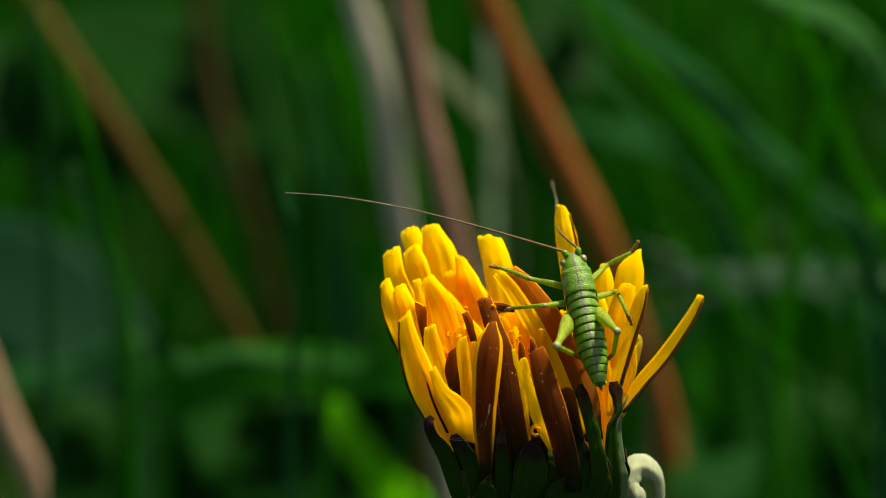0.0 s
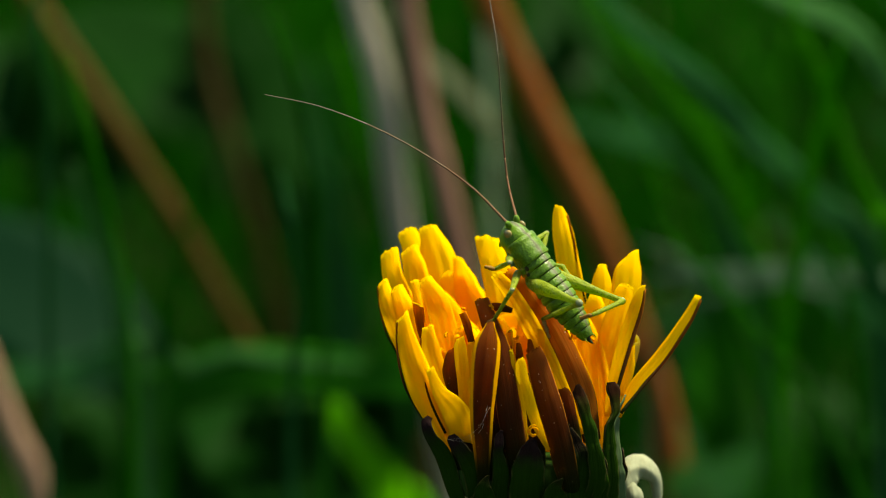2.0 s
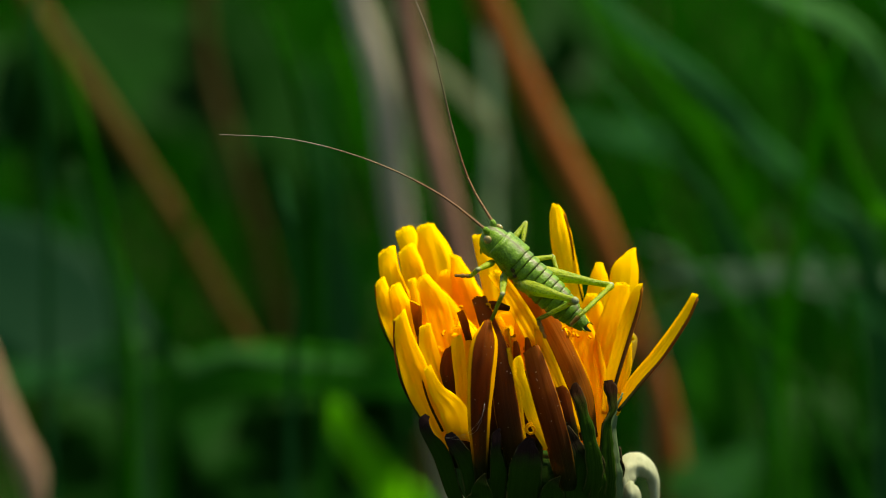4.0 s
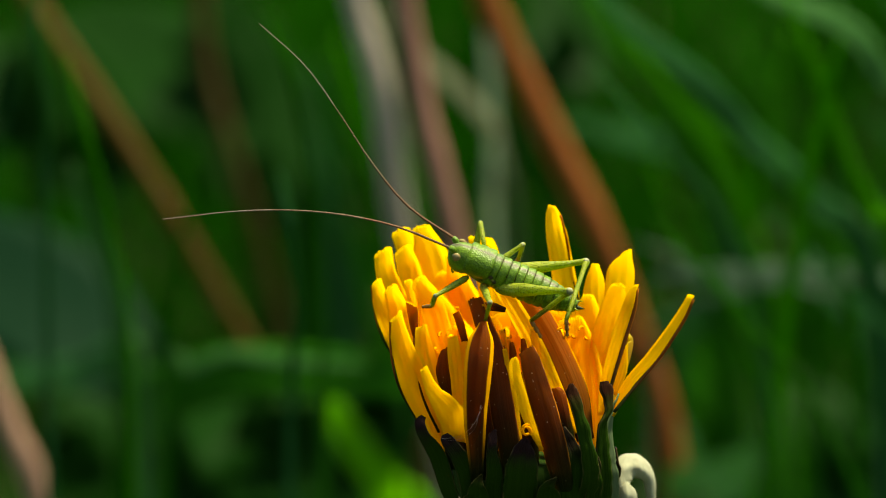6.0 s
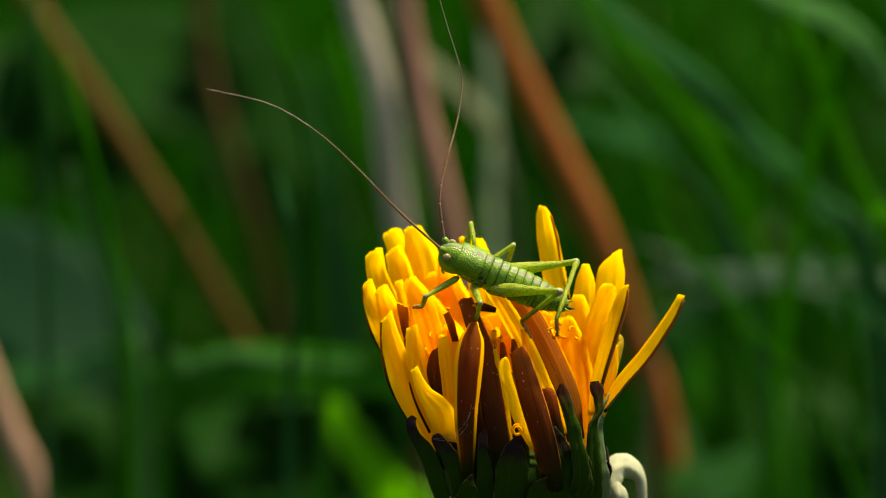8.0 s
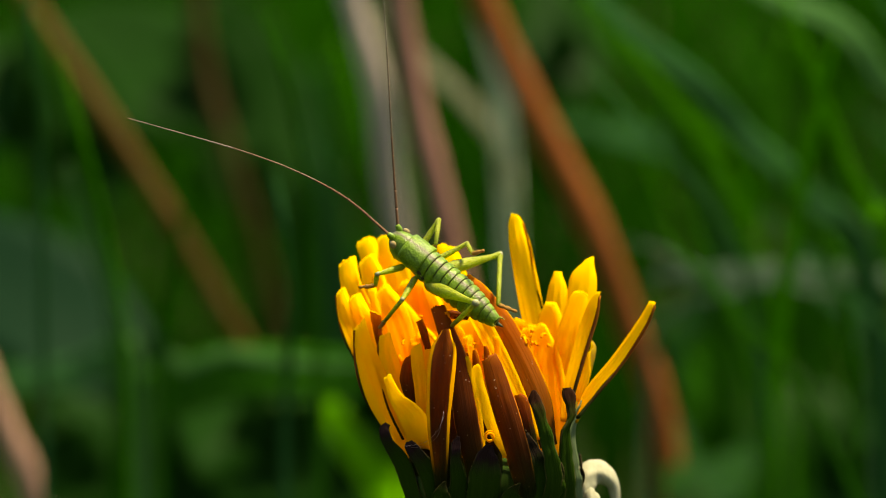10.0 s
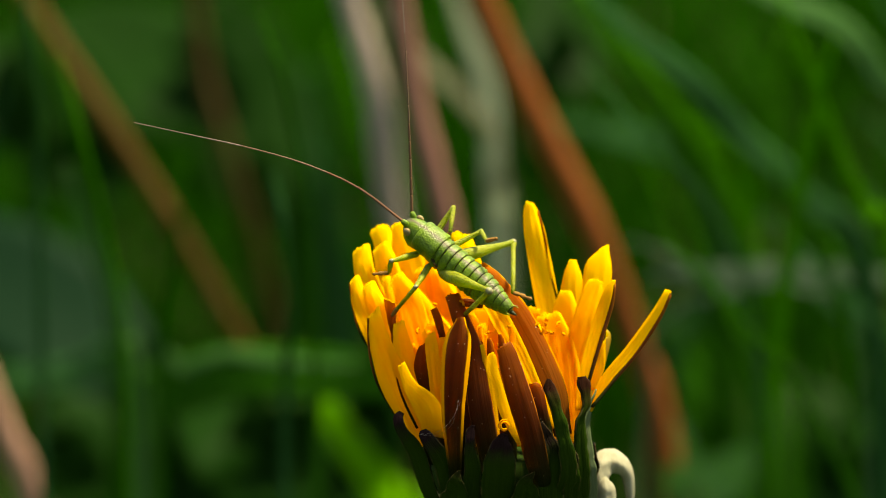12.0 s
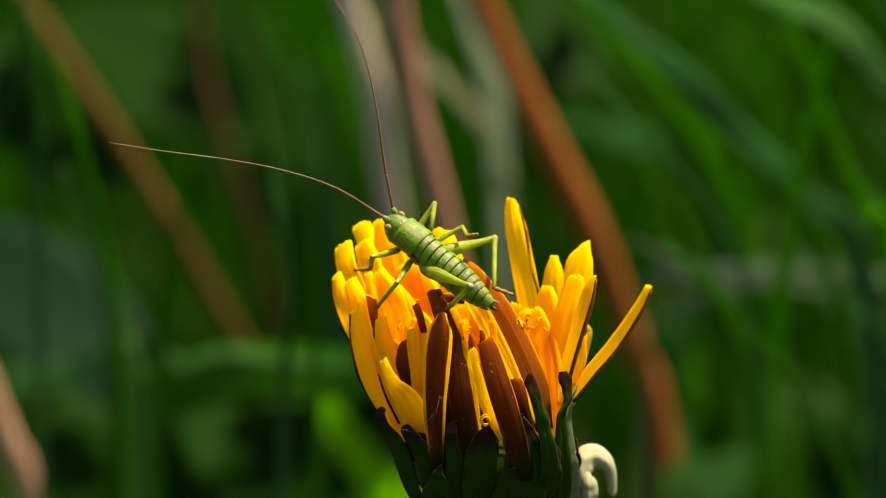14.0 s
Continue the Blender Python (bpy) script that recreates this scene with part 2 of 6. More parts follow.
ANTENNA_SKIN = [plant_material("cricket_antenna_" + k, a, b, 5000, 0.45, depth=0.00002) for k, a, b in (
    ("root", (0.065, 0.034, 0.018), (0.20, 0.10, 0.055)), ("middle", (0.085, 0.055, 0.032), (0.20, 0.14, 0.085)), ("tip", (0.13, 0.10, 0.075), (0.26, 0.21, 0.165)))]
skin_seam = plant_material("cricket_seam", (0.022, 0.020, 0.010), (0.06, 0.045, 0.025), 6000, 0.45, depth=0.00002)
skin_dark = plant_material("cricket_dark", (0.020, 0.030, 0.012), (0.05, 0.06, 0.025), 5000, 0.35, depth=0.00002)
eye_material = plant_material("cricket_eye", (0.14, 0.10, 0.03), (0.26, 0.20, 0.08), 6000, 0.2, depth=0.00001, spec=0.4)


# ---- mesh helpers ----
def mesh_of(name, verts, faces, mats, slots=None, uvs=None, smooth=True):
    me = bpy.data.meshes.new(name)
    me.from_pydata([tuple(v) for v in verts], [], faces)
    for m in mats:
        me.materials.append(m)
    if slots is not None:
        me.polygons.foreach_set("material_index", slots)
    if smooth:
        me.polygons.foreach_set("use_smooth", [True] * len(me.polygons))
    if uvs is not None:
        layer = me.uv_layers.new(name="UVMap")
        flat = []
        for loop in me.loops:
            flat.extend(uvs[loop.vertex_index])
        layer.data.foreach_set("uv", flat)
    me.update()
    return me


def part(name, me, parent, label=""):
    ob = new(name, me)
    ob.parent = parent
    return tagged(ob, label)


def thing(name, at, label, category, group="", kind=""):
    ob = new(name)
    ob.empty_display_size = 0.005
    ob.location = at
    return tagged(ob, label, category, group, kind)


def bezier(a, b, c, t):
    return a * (1 - t) ** 2 + b * (2 * t * (1 - t)) + c * t * t


def spline(points, count):
    """Points evenly along a smooth curve through the given ones."""
    pts = [Vector(p) for p in points]
    pts = [pts[0] * 2 - pts[1]] + pts + [pts[-1] * 2 - pts[-2]]
    out = []
    spans = len(pts) - 3
    for i in range(count):
        s = i / (count - 1) * spans
        k = min(int(s), spans - 1)
        t = s - k
        p0, p1, p2, p3 = pts[k:k + 4]
        out.append(0.5 * (2 * p1 + (p2 - p0) * t + (2 * p0 - 5 * p1 + 4 * p2 - p3) * t ** 2 + (3 * p1 - p0 - 3 * p2 + p3) * t ** 3))
    return out


def tube(points, radii, sides=10, ref=Vector((0, 1, 0.1))):
    verts, faces = [], []
    n = len(points)
    for i, p in enumerate(points):
        tan = (points[min(i + 1, n - 1)] - points[max(i - 1, 0)]).normalized()
        a = tan.cross(ref).normalized()
        b = tan.cross(a)
        for k in range(sides):
            w = 2 * math.pi * k / sides
            verts.append(p + (a * math.cos(w) + b * math.sin(w)) * radii[i])
    for i in range(n - 1):
        for k in range(sides):
            j = (k + 1) % sides
            faces.append((i * sides + k, i * sides + j, (i + 1) * sides + j, (i + 1) * sides + k))
    faces.append(tuple(range(sides - 1, -1, -1)))
    faces.append(tuple(range((n - 1) * sides, n * sides)))
    return verts, faces


def strap(spine, halfs, normals, cup, thick, cols, teeth=0.0, furrow=0.0, crumple=0.0):
    """A long leaf with a front and a back skin: spine points, half widths, and the way its front faces."""
    rows = len(spine)
    front, back, uvs = [], [], []
    for i, p in enumerate(spine):
        tan = (spine[min(i + 1, rows - 1)] - spine[max(i - 1, 0)]).normalized()
        nrm = normals[i]
        nrm = (nrm - tan * nrm.dot(tan)).normalized()
        wide = tan.cross(nrm)
        for k in range(cols + 1):
            u = 2 * k / cols - 1
            q = p + wide * (u * halfs[i]) + nrm * (cup * halfs[i] * (u * u - 0.4) + furrow * halfs[i] * math.cos(u * math.pi * 2.5))
            if i == rows - 1 and teeth:
                q = q + tan * teeth * ((1.0 if k % 2 else -1.0) * random.uniform(0.35, 0.9) - 0.15 * u * u + random.uniform(-0.5, 0.5))
            if crumple:
                q = q + (nrm * 0.8 + wide * 0.5) * crumple * noise.noise(q * 1500.0)
            edge = 1 - 0.75 * abs(u) ** 3
            front.append(q + nrm * thick * 0.5 * edge)
            back.append(q - nrm * thick * 0.5 * edge)
            uvs.append((0.5 + u / 2, i / (rows - 1)))
    m = cols + 1
    size = rows * m
    faces, slots = [], []
    for i in range(rows - 1):
        for k in range(cols):
            a, b, c, d = i * m + k, i * m + k + 1, (i + 1) * m + k + 1, (i + 1) * m + k
            faces.append((a, b, c, d))
            slots.append(0)
            faces.append((size + d, size + c, size + b, size + a))
            slots.append(1)
        for a, b in ((i * m, (i + 1) * m), ((i + 1) * m + cols, i * m + cols)):
            faces.append((a, b, size + b, size + a))
            slots.append(0)
    for k in range(cols):
        a, b = (rows - 1) * m + k, (rows - 1) * m + k + 1
        faces.append((a, b, size + b, size + a))
        slots.append(0)
        faces.append((k + 1, k, size + k, size + k + 1))
        slots.append(0)
    return front + back, faces, slots, uvs + uvs


# ---- ground and meadow ----
def ground():
    verts, faces = [], []
    rings = [0.0, 0.3, 0.6, 1.0, 1.6, 2.5, 4.0, 8.0, 20.0, 80.0, 600.0]
    sides = 48
    for r in rings:
        for k in range(sides):
            a = 2 * math.pi * k / sides
            x, y = r * math.cos(a), r * math.sin(a)
            z = 0.012 * noise.noise(Vector((x * 2.3, y * 2.3, 0))) * (1 if 0.2 < r < 10 else 0) - 0.004
            verts.append((x, y, z))
    for i in range(len(rings) - 1):
        for k in range(sides):
            j = (k + 1) % sides
            faces.append((i * sides + k, i * sides + j, (i + 1) * sides + j, (i + 1) * sides + k))
    tagged(new("ground", mesh_of("ground", verts, faces, [soil])), "dark damp meadow soil under the grass", "ground", kind="structure")


def grass_field(name, blades, rng, spread):
    """Many bent blades in one mesh; spread gives the foot of each."""
    verts, faces = [], []
    for _ in range(blades):
        foot = spread(rng)
        tall = rng.uniform(0.16, 0.36)
        lean = rng.uniform(0, 2 * math.pi)
        bend = tall * rng.uniform(0.15, 0.75)
        half = rng.uniform(0.0012, 0.0034)
        across = Vector((math.cos(lean + 1.57 + rng.uniform(-0.6, 0.6)), math.sin(lean + 1.57), 0)).normalized()
        out = Vector((math.cos(lean), math.sin(lean), 0))
        start = len(verts)
        rows = 6
        for i in range(rows):
            t = i / (rows - 1)
            p = foot + out * (bend * t ** 2.2) + Vector((0, 0, tall * (t - 0.18 * t ** 3)))
            w = half * (1 - t ** 2.5) + 0.0001
            verts += [p - across * w, p - out * w * 0.35, p + across * w]
        for i in range(rows - 1):
            a = start + i * 3
            faces += [(a, a + 1, a + 4, a + 3), (a + 1, a + 2, a + 5, a + 4)]
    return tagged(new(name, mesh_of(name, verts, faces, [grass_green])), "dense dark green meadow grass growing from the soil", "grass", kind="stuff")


def field_foot(rng):
    """Anywhere in the meadow round the flower, but for the trodden gap in which the camera stands."""
    while True:
        x, y = rng.uniform(-1.9, 1.9), rng.uniform(-1.6, 2.9)
        if -1.0 < y < 0.48 and abs(x) < 0.30 + 0.1 * abs(y):
            continue
        if y > 0 and rng.random() < 0.12 * y:
            continue
        return Vector((x, y, -0.004))


def far_foot(rng):
    """The meadow further out, thinning away, and the grass behind the camera."""
    while True:
        if rng.random() < 0.05:
            x, y = rng.uniform(-0.45, 0.45), rng.uniform(-1.05, -0.5)
            if abs(x) < 0.30 + 0.1 * abs(y) and y < -0.55 - 0.15 * math.cos(x * 7):
                return Vector((x, y, -0.004))
            continue
        r, a = 1.3 + 3.4 * rng.random() ** 1.5, rng.uniform(0, 2 * math.pi)
        x, y = r * math.cos(a), 0.65 + r * math.sin(a)
        if abs(x) < 1.86 and -1.56 < y < 2.86 or noise.noise(Vector((x, y, 7))) > 0.35:
            continue
        return Vector((x, y, -0.004))


STEM_WORDS = {
    "ochre": "leaning ochre-brown dry grass stalk", "umber": "dim dark brown dry grass stalk", "grey": "pale pinkish grey dead stalk standing beside another",
    "mauve": "mauve-brown dead stalk standing upright", "rust": "rusty orange-brown slanting dry stalk", "pink": "pinkish brown dry stalk low in the grass"}
BLADE_WORDS = {
    "fresh": "bright fresh green grass blade", "mid": "deep green grass blade", "lime": "bright yellowish green broad grass blade", "sage": "dull sage green grass blade", "straw": "pale straw-coloured withered grass head on a thin stalk",
    "pale": "pale whitish green withered grass blade", "gust": "broad pale grey-green withered blade tossed by the wind", "soft": "soft pale green grass blade", "teal": "broad bluish green meadow leaf", "dark": "broad dark green meadow leaf"}
LEANING, GUSTY = [], []


def dead_stem(points, wide, look_of):
    pts = spline([Vector(p) * MM for p in points], 22)
    pts = pts + [Vector((pts[-1].x, pts[-1].y, -0.01))]
    rad = [wide * MM / 2 * (1 + 0.12 * math.sin(i * 2.1) * (i % 5 == 0)) for i in range(len(pts))]
    ob = new("dead_stalk", mesh_of("dead_stalk", *tube(pts, rad, 12), [DEAD[look_of]]))
    LEANING.append(tagged(ob, STEM_WORDS[look_of], "dry stalk", "dry stalks in the meadow"))


def blade(points, wide, look_of, stalk=1.0):
    pts = spline([Vector(p) * MM for p in points], 24)
    pts = pts[::-1]
    pts = [Vector((pts[0].x, pts[0].y, -0.01))] + pts
    n = len(pts)
    halfs = [wide * MM / 2 * (1 - (i / (n - 1)) ** 6 * 0.8) * (stalk if i < 0.42 * n else 1.0) for i in range(n)]
    verts, faces, slots, uvs = strap(pts, halfs, [Vector((0.15, -1, 0.35))] * n, 0.25, 0.0003, 4)
    ob = new("grass_blade", mesh_of("grass_blade", verts, faces, [BLADE[look_of]]))
    LEANING.append(tagged(ob, BLADE_WORDS[look_of], "grass blade", "single grass blades"))
    if look_of == "gust":
        GUSTY.append(ob)


def broad_leaf(points, wide, look_of):
    base = Vector(points[0]) * MM
    pts = spline([Vector((base.x, base.y, -0.01)), base * 1.0] + [Vector(p) * MM for p in points[1:]], 30)
    n = len(pts)
    halfs = []
    for i in range(n):
        t = i / (n - 1)
        halfs.append(wide * MM / 2 * (0.06 if t < 0.3 else max(0.06, math.sin(math.pi * min(1, (t - 0.3) / 0.7)) ** 0.6)))
    verts, faces, slots, uvs = strap(pts, halfs, [Vector((0.2, -0.8, 0.6))] * n, 0.06, 0.0004, 8)
    ob = new("broad_leaf", mesh_of("broad_leaf", verts, faces, [BLADE[look_of]]))
    LEANING.append(tagged(ob, BLADE_WORDS[look_of], "leaf", "broad leaves in the meadow"))


ground()
grass_field("meadow_grass", 24000, random.Random(4), field_foot)
grass_field("meadow_grass", 24000, random.Random(9), far_foot)
dead_stem([(-56, 238, 288), (-51, 238, 281), (-42, 238, 267), (-34, 240, 253), (-26, 247, 236), (-17, 255, 217), (1, 289, 167)], 2.3, 'ochre')
dead_stem([(-37, 323, 277), (-35, 323, 259), (-31, 323, 244), (-25, 332, 218), (-19, 340, 186), (-8, 348, 126)], 2.7, 'umber')
dead_stem([(-12, 204, 294), (-10, 204, 286), (-7, 204, 275), (-5, 207, 259), (0, 213, 230), (7, 221, 176)], 3.0, 'grey')
dead_stem([(-5, 162, 299), (-4, 162, 292), (-2, 162, 280), (1, 162, 268), (6, 162, 244), (14, 162, 199)], 2.7, 'mauve')
dead_stem([(2, 204, 294), (5, 204, 286), (11, 204, 273), (18, 204, 259), (23, 206, 245), (27, 207, 231), (35, 211, 173)], 3.4, 'rust')
dead_stem([(-50, 162, 258), (-46, 162, 247), (-42, 162, 234), (-38, 163, 192)], 2.7, 'pink')
blade([(-7.8, 221, 283.5), (-5.3, 221, 279.7), (-2.6, 221, 276.8), (1.1, 221, 273.4), (5.0, 221, 269.2), (7.1, 221, 265.3), (8.3, 221, 259.7), (9.2, 221, 251.7), (13.2, 232, 150)], 2.0, 'straw', 0.3)
blade([(4.2, 226, 284.8), (6.6, 226, 278.6), (9.1, 226, 271.0), (9.5, 226, 264.7), (9.7, 226, 259.1), (10.1, 226, 252.7), (13.0, 232, 150.0)], 2.6, 'gust')
blade([(31.7, 122, 298.0), (33.9, 124, 292.4), (35.9, 126, 287.3), (38.2, 128, 281.6), (41.0, 130, 275.7), (44.4, 132, 267.5), (54, 140, 190)], 1.5, 'fresh')
blade([(36.0, 116, 294.7), (35.1, 118, 290.3), (34.2, 120, 284.1), (33.2, 122, 276.3), (32.3, 124, 266.1), (31.7, 126, 255.6), (31, 128, 190)], 1.6, 'fresh')
blade([(19, 255, 279), (25, 255, 271), (31, 258, 260), (35, 262, 246), (38, 264, 224), (41, 269, 149)], 3.6, 'mid')
blade([(14, 136, 297), (19, 136, 292), (25, 139, 287), (30, 143, 281), (37, 146, 274), (45, 156, 260), (51, 168, 190)], 2.7, 'sage')
blade([(30, 150, 295), (35, 150, 293), (40, 150, 291), (44, 151, 286), (49, 156, 273), (56, 170, 196)], 2.5, 'soft')
blade([(22, 166, 261.5), (26, 163, 262.5), (32, 162, 263), (39, 162, 263), (46, 162, 262), (53, 170, 256), (58, 185, 180)], 2.0, 'pale')
blade([(20, 170, 265), (25, 170, 263), (31, 170, 260), (39, 172, 259), (45, 173, 251), (49, 184, 191)], 0.7, 'pale')
blade([(42, 177, 262), (37, 177, 259), (31, 177, 257), (26, 179, 255), (23, 180, 246), (23, 187, 189)], 0.7, 'pale')
blade([(68, 340, 210), (61, 340, 220), (53, 343, 223), (42, 348, 216), (36, 348, 202), (37, 357, 123)], 3.2, 'sage')
blade([(17, 323, 251), (25, 323, 249), (34, 326, 246), (41, 332, 238), (45, 333, 215), (47, 340, 129)], 3.9, 'sage')
blade([(2, 156, 252), (-5, 160, 252), (-13, 163, 252), (-22, 167, 251), (-29, 170, 248), (-33, 177, 241), (-42, 238, 169)], 5.9, 'mid')
# thin pale strip added as the lit upper ridge of the broad blade before it
blade([(-8, 150, 256), (-13, 151, 256), (-18, 153, 256), (-22, 155, 256), (-26, 156, 254), (-30, 163, 249), (-37, 221, 176)], 1.3, 'soft')
blade([(-14.5, 208, 238.5), (-11.1, 208, 233.0), (-6.6, 208, 226.3), (-2.2, 208, 217.4), (1.1, 249, 148.6)], 4.5, 'lime')
blade([(-38.2, 158, 275.4), (-37.2, 160, 270.2), (-35.7, 162, 265.0), (-34.3, 164, 259.7), (-33.3, 166, 255.0), (-32.7, 168, 248.2), (-31, 172, 180)], 2.0, 'soft')
blade([(-64, 272, 224), (-56, 272, 224), (-49, 272, 225), (-43, 272, 226), (-43, 275, 205), (-42, 281, 153)], 4.6, 'sage')
blade([(57, 340, 192), (62, 340, 189), (67, 340, 184), (71, 340, 120)], 4.4, 'fresh')
blade([(52, 430, 248), (60, 430, 231), (65, 430, 211), (68, 430, 171), (70, 430, 94)], 6.0, 'mid')
blade([(-31, 430, 248), (-29, 430, 234), (-25, 430, 213), (-23, 430, 181), (-24, 430, 94)], 6.0, 'mid')
blade([(-23, 430, 242), (-22, 430, 227), (-19, 430, 207), (-17, 430, 171), (-17, 430, 94)], 5.0, 'sage')
blade([(37, 408, 201), (42, 408, 192), (50, 408, 181), (56, 408, 166), (58, 408, 103)], 5.9, 'mid')
blade([(73, 374, 201), (71, 374, 190), (68, 374, 176), (67, 374, 116)], 5.6, 'mid')
dead_stem([(-3, 255, 221), (-2, 255, 215), (0, 255, 203), (3, 255, 155)], 3.4, 'umber')
dead_stem([(-23, 340, 196), (-20, 340, 191), (-16, 340, 177), (-13, 340, 120)], 3.5, 'umber')
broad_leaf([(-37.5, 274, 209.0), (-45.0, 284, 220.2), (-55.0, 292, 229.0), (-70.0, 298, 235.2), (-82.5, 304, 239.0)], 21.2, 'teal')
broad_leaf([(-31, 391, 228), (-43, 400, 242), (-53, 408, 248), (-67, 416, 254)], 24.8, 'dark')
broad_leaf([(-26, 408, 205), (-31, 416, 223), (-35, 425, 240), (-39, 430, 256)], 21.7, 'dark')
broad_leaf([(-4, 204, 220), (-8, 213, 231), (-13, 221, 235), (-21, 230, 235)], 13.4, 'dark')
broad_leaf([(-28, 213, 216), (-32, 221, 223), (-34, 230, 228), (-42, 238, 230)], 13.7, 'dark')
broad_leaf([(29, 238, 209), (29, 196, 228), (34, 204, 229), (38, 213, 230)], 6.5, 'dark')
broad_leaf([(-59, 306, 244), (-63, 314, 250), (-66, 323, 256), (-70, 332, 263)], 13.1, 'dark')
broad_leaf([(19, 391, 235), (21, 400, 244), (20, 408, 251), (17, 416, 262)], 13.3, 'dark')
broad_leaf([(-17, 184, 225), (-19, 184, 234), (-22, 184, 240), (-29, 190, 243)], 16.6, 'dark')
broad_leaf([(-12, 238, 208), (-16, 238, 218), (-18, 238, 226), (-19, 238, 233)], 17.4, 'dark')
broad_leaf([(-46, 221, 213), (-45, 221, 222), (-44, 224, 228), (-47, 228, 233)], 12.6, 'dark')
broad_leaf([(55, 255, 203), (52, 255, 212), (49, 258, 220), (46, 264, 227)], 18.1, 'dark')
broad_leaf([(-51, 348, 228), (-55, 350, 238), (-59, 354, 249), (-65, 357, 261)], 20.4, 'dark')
blade([(29, 106, 287), (32, 106, 281), (36, 113, 273), (39, 120, 260), (42, 123, 209)], 0.8, 'mid')
blade([(43, 373, 245), (47, 373, 236), (50, 380, 225), (53, 386, 206), (56, 390, 99)], 2.0, 'fresh')
blade([(62, 424, 218), (69, 424, 207), (76, 430, 195), (80, 430, 176), (84, 430, 83)], 2.1, 'mid')
blade([(46, 187, 278), (44, 187, 270), (43, 194, 259), (43, 201, 241), (44, 204, 176)], 1.5, 'mid')
blade([(70, 417, 226), (84, 417, 209), (96, 423, 190), (106, 430, 157), (111, 430, 83)], 2.8, 'sage')
blade([(22, 103, 283), (25, 103, 273), (29, 110, 261), (32, 116, 239), (33, 120, 210)], 0.8, 'mid')
blade([(28, 264, 266), (36, 264, 250), (43, 271, 232), (49, 278, 200), (52, 281, 144)], 1.6, 'sage')
blade([(50, 303, 268), (47, 303, 255), (45, 310, 240), (44, 316, 214), (45, 320, 128)], 2.1, 'fresh')
blade([(13, 107, 294), (19, 107, 287), (25, 114, 279), (30, 121, 264), (33, 124, 208)], 0.7, 'sage')
blade([(15, 236, 283), (26, 236, 270), (35, 243, 256), (43, 250, 229), (47, 253, 155)], 1.5, 'mid')
blade([(32, 146, 273), (40, 146, 265), (48, 153, 255), (54, 159, 237), (58, 163, 192)], 1.0, 'sage')
blade([(51, 415, 220), (60, 415, 205), (67, 421, 189), (73, 428, 160), (77, 430, 83)], 1.9, 'mid')
blade([(14, 161, 294), (23, 161, 283), (31, 167, 270), (38, 174, 248), (42, 178, 186)], 0.8, 'fresh')
blade([(17, 381, 255), (13, 381, 241), (11, 387, 226), (9, 394, 199), (8, 398, 96)], 1.6, 'sage')
blade([(18, 99, 282), (26, 99, 273), (34, 106, 262), (41, 112, 243), (44, 116, 212)], 0.7, 'mid')
blade([(51, 222, 270), (57, 222, 263), (62, 228, 254), (67, 235, 240), (71, 239, 161)], 1.2, 'sage')
blade([(38, 158, 271), (44, 158, 262), (49, 164, 252), (54, 171, 233), (57, 175, 188)], 0.8, 'mid')
blade([(32, 384, 242), (39, 384, 224), (45, 391, 205), (50, 398, 170), (53, 401, 95)], 1.3, 'fresh')
blade([(42, 146, 297), (48, 146, 287), (54, 153, 276), (60, 160, 256), (64, 163, 192)], 0.9, 'sage')
blade([(25, 312, 259), (21, 312, 243), (18, 319, 224), (16, 326, 191), (16, 329, 124)], 1.4, 'mid')
blade([(-35, 101, 302), (-35, 101, 296), (-35, 108, 289), (-36, 114, 277), (-37, 118, 211)], 0.8, 'sage')
blade([(-60, 331, 256), (-60, 331, 242), (-61, 338, 227), (-62, 345, 200), (-64, 348, 116)], 1.6, 'mid')
blade([(-33, 106, 295), (-31, 106, 287), (-30, 113, 278), (-29, 120, 261), (-30, 123, 209)], 0.5, 'fresh')
blade([(-21, 346, 246), (-18, 346, 237), (-16, 353, 226), (-14, 360, 208), (-14, 363, 110)], 2.0, 'sage')
blade([(-15, 98, 300), (-13, 98, 294), (-12, 105, 286), (-11, 112, 273), (-11, 115, 212)], 0.7, 'mid')
blade([(-53, 238, 274), (-57, 238, 260), (-61, 245, 244), (-65, 252, 215), (-68, 255, 154)], 1.4, 'sage')
blade([(-24, 132, 281), (-25, 132, 272), (-27, 139, 261), (-28, 146, 241), (-30, 149, 198)], 0.7, 'mid')
blade([(-16, 353, 259), (-12, 353, 245), (-9, 360, 229), (-7, 366, 201), (-6, 370, 108)], 2.2, 'fresh')
blade([(-14, 98, 286), (-13, 98, 280), (-13, 105, 271), (-14, 112, 257), (-14, 115, 212)], 0.9, 'sage')
blade([(-45, 182, 290), (-41, 182, 278), (-39, 189, 266), (-37, 196, 242), (-38, 199, 177)], 1.4, 'mid')


# ---- the flower ----
flower = thing("hawkbit_flower", BASE, "half-closed yellow flower head with brown-backed florets on a green stem", "flower")
UP = Vector((0, 0, HEAD.z))
COUNT = random.Random(11)


def leaf_frame(base, bend, tip, rows):
    a, b, c = (Vector(p) * MM + UP for p in (base, bend, tip))
    return [bezier(a, b, c, i / (rows - 1)) for i in range(rows)]


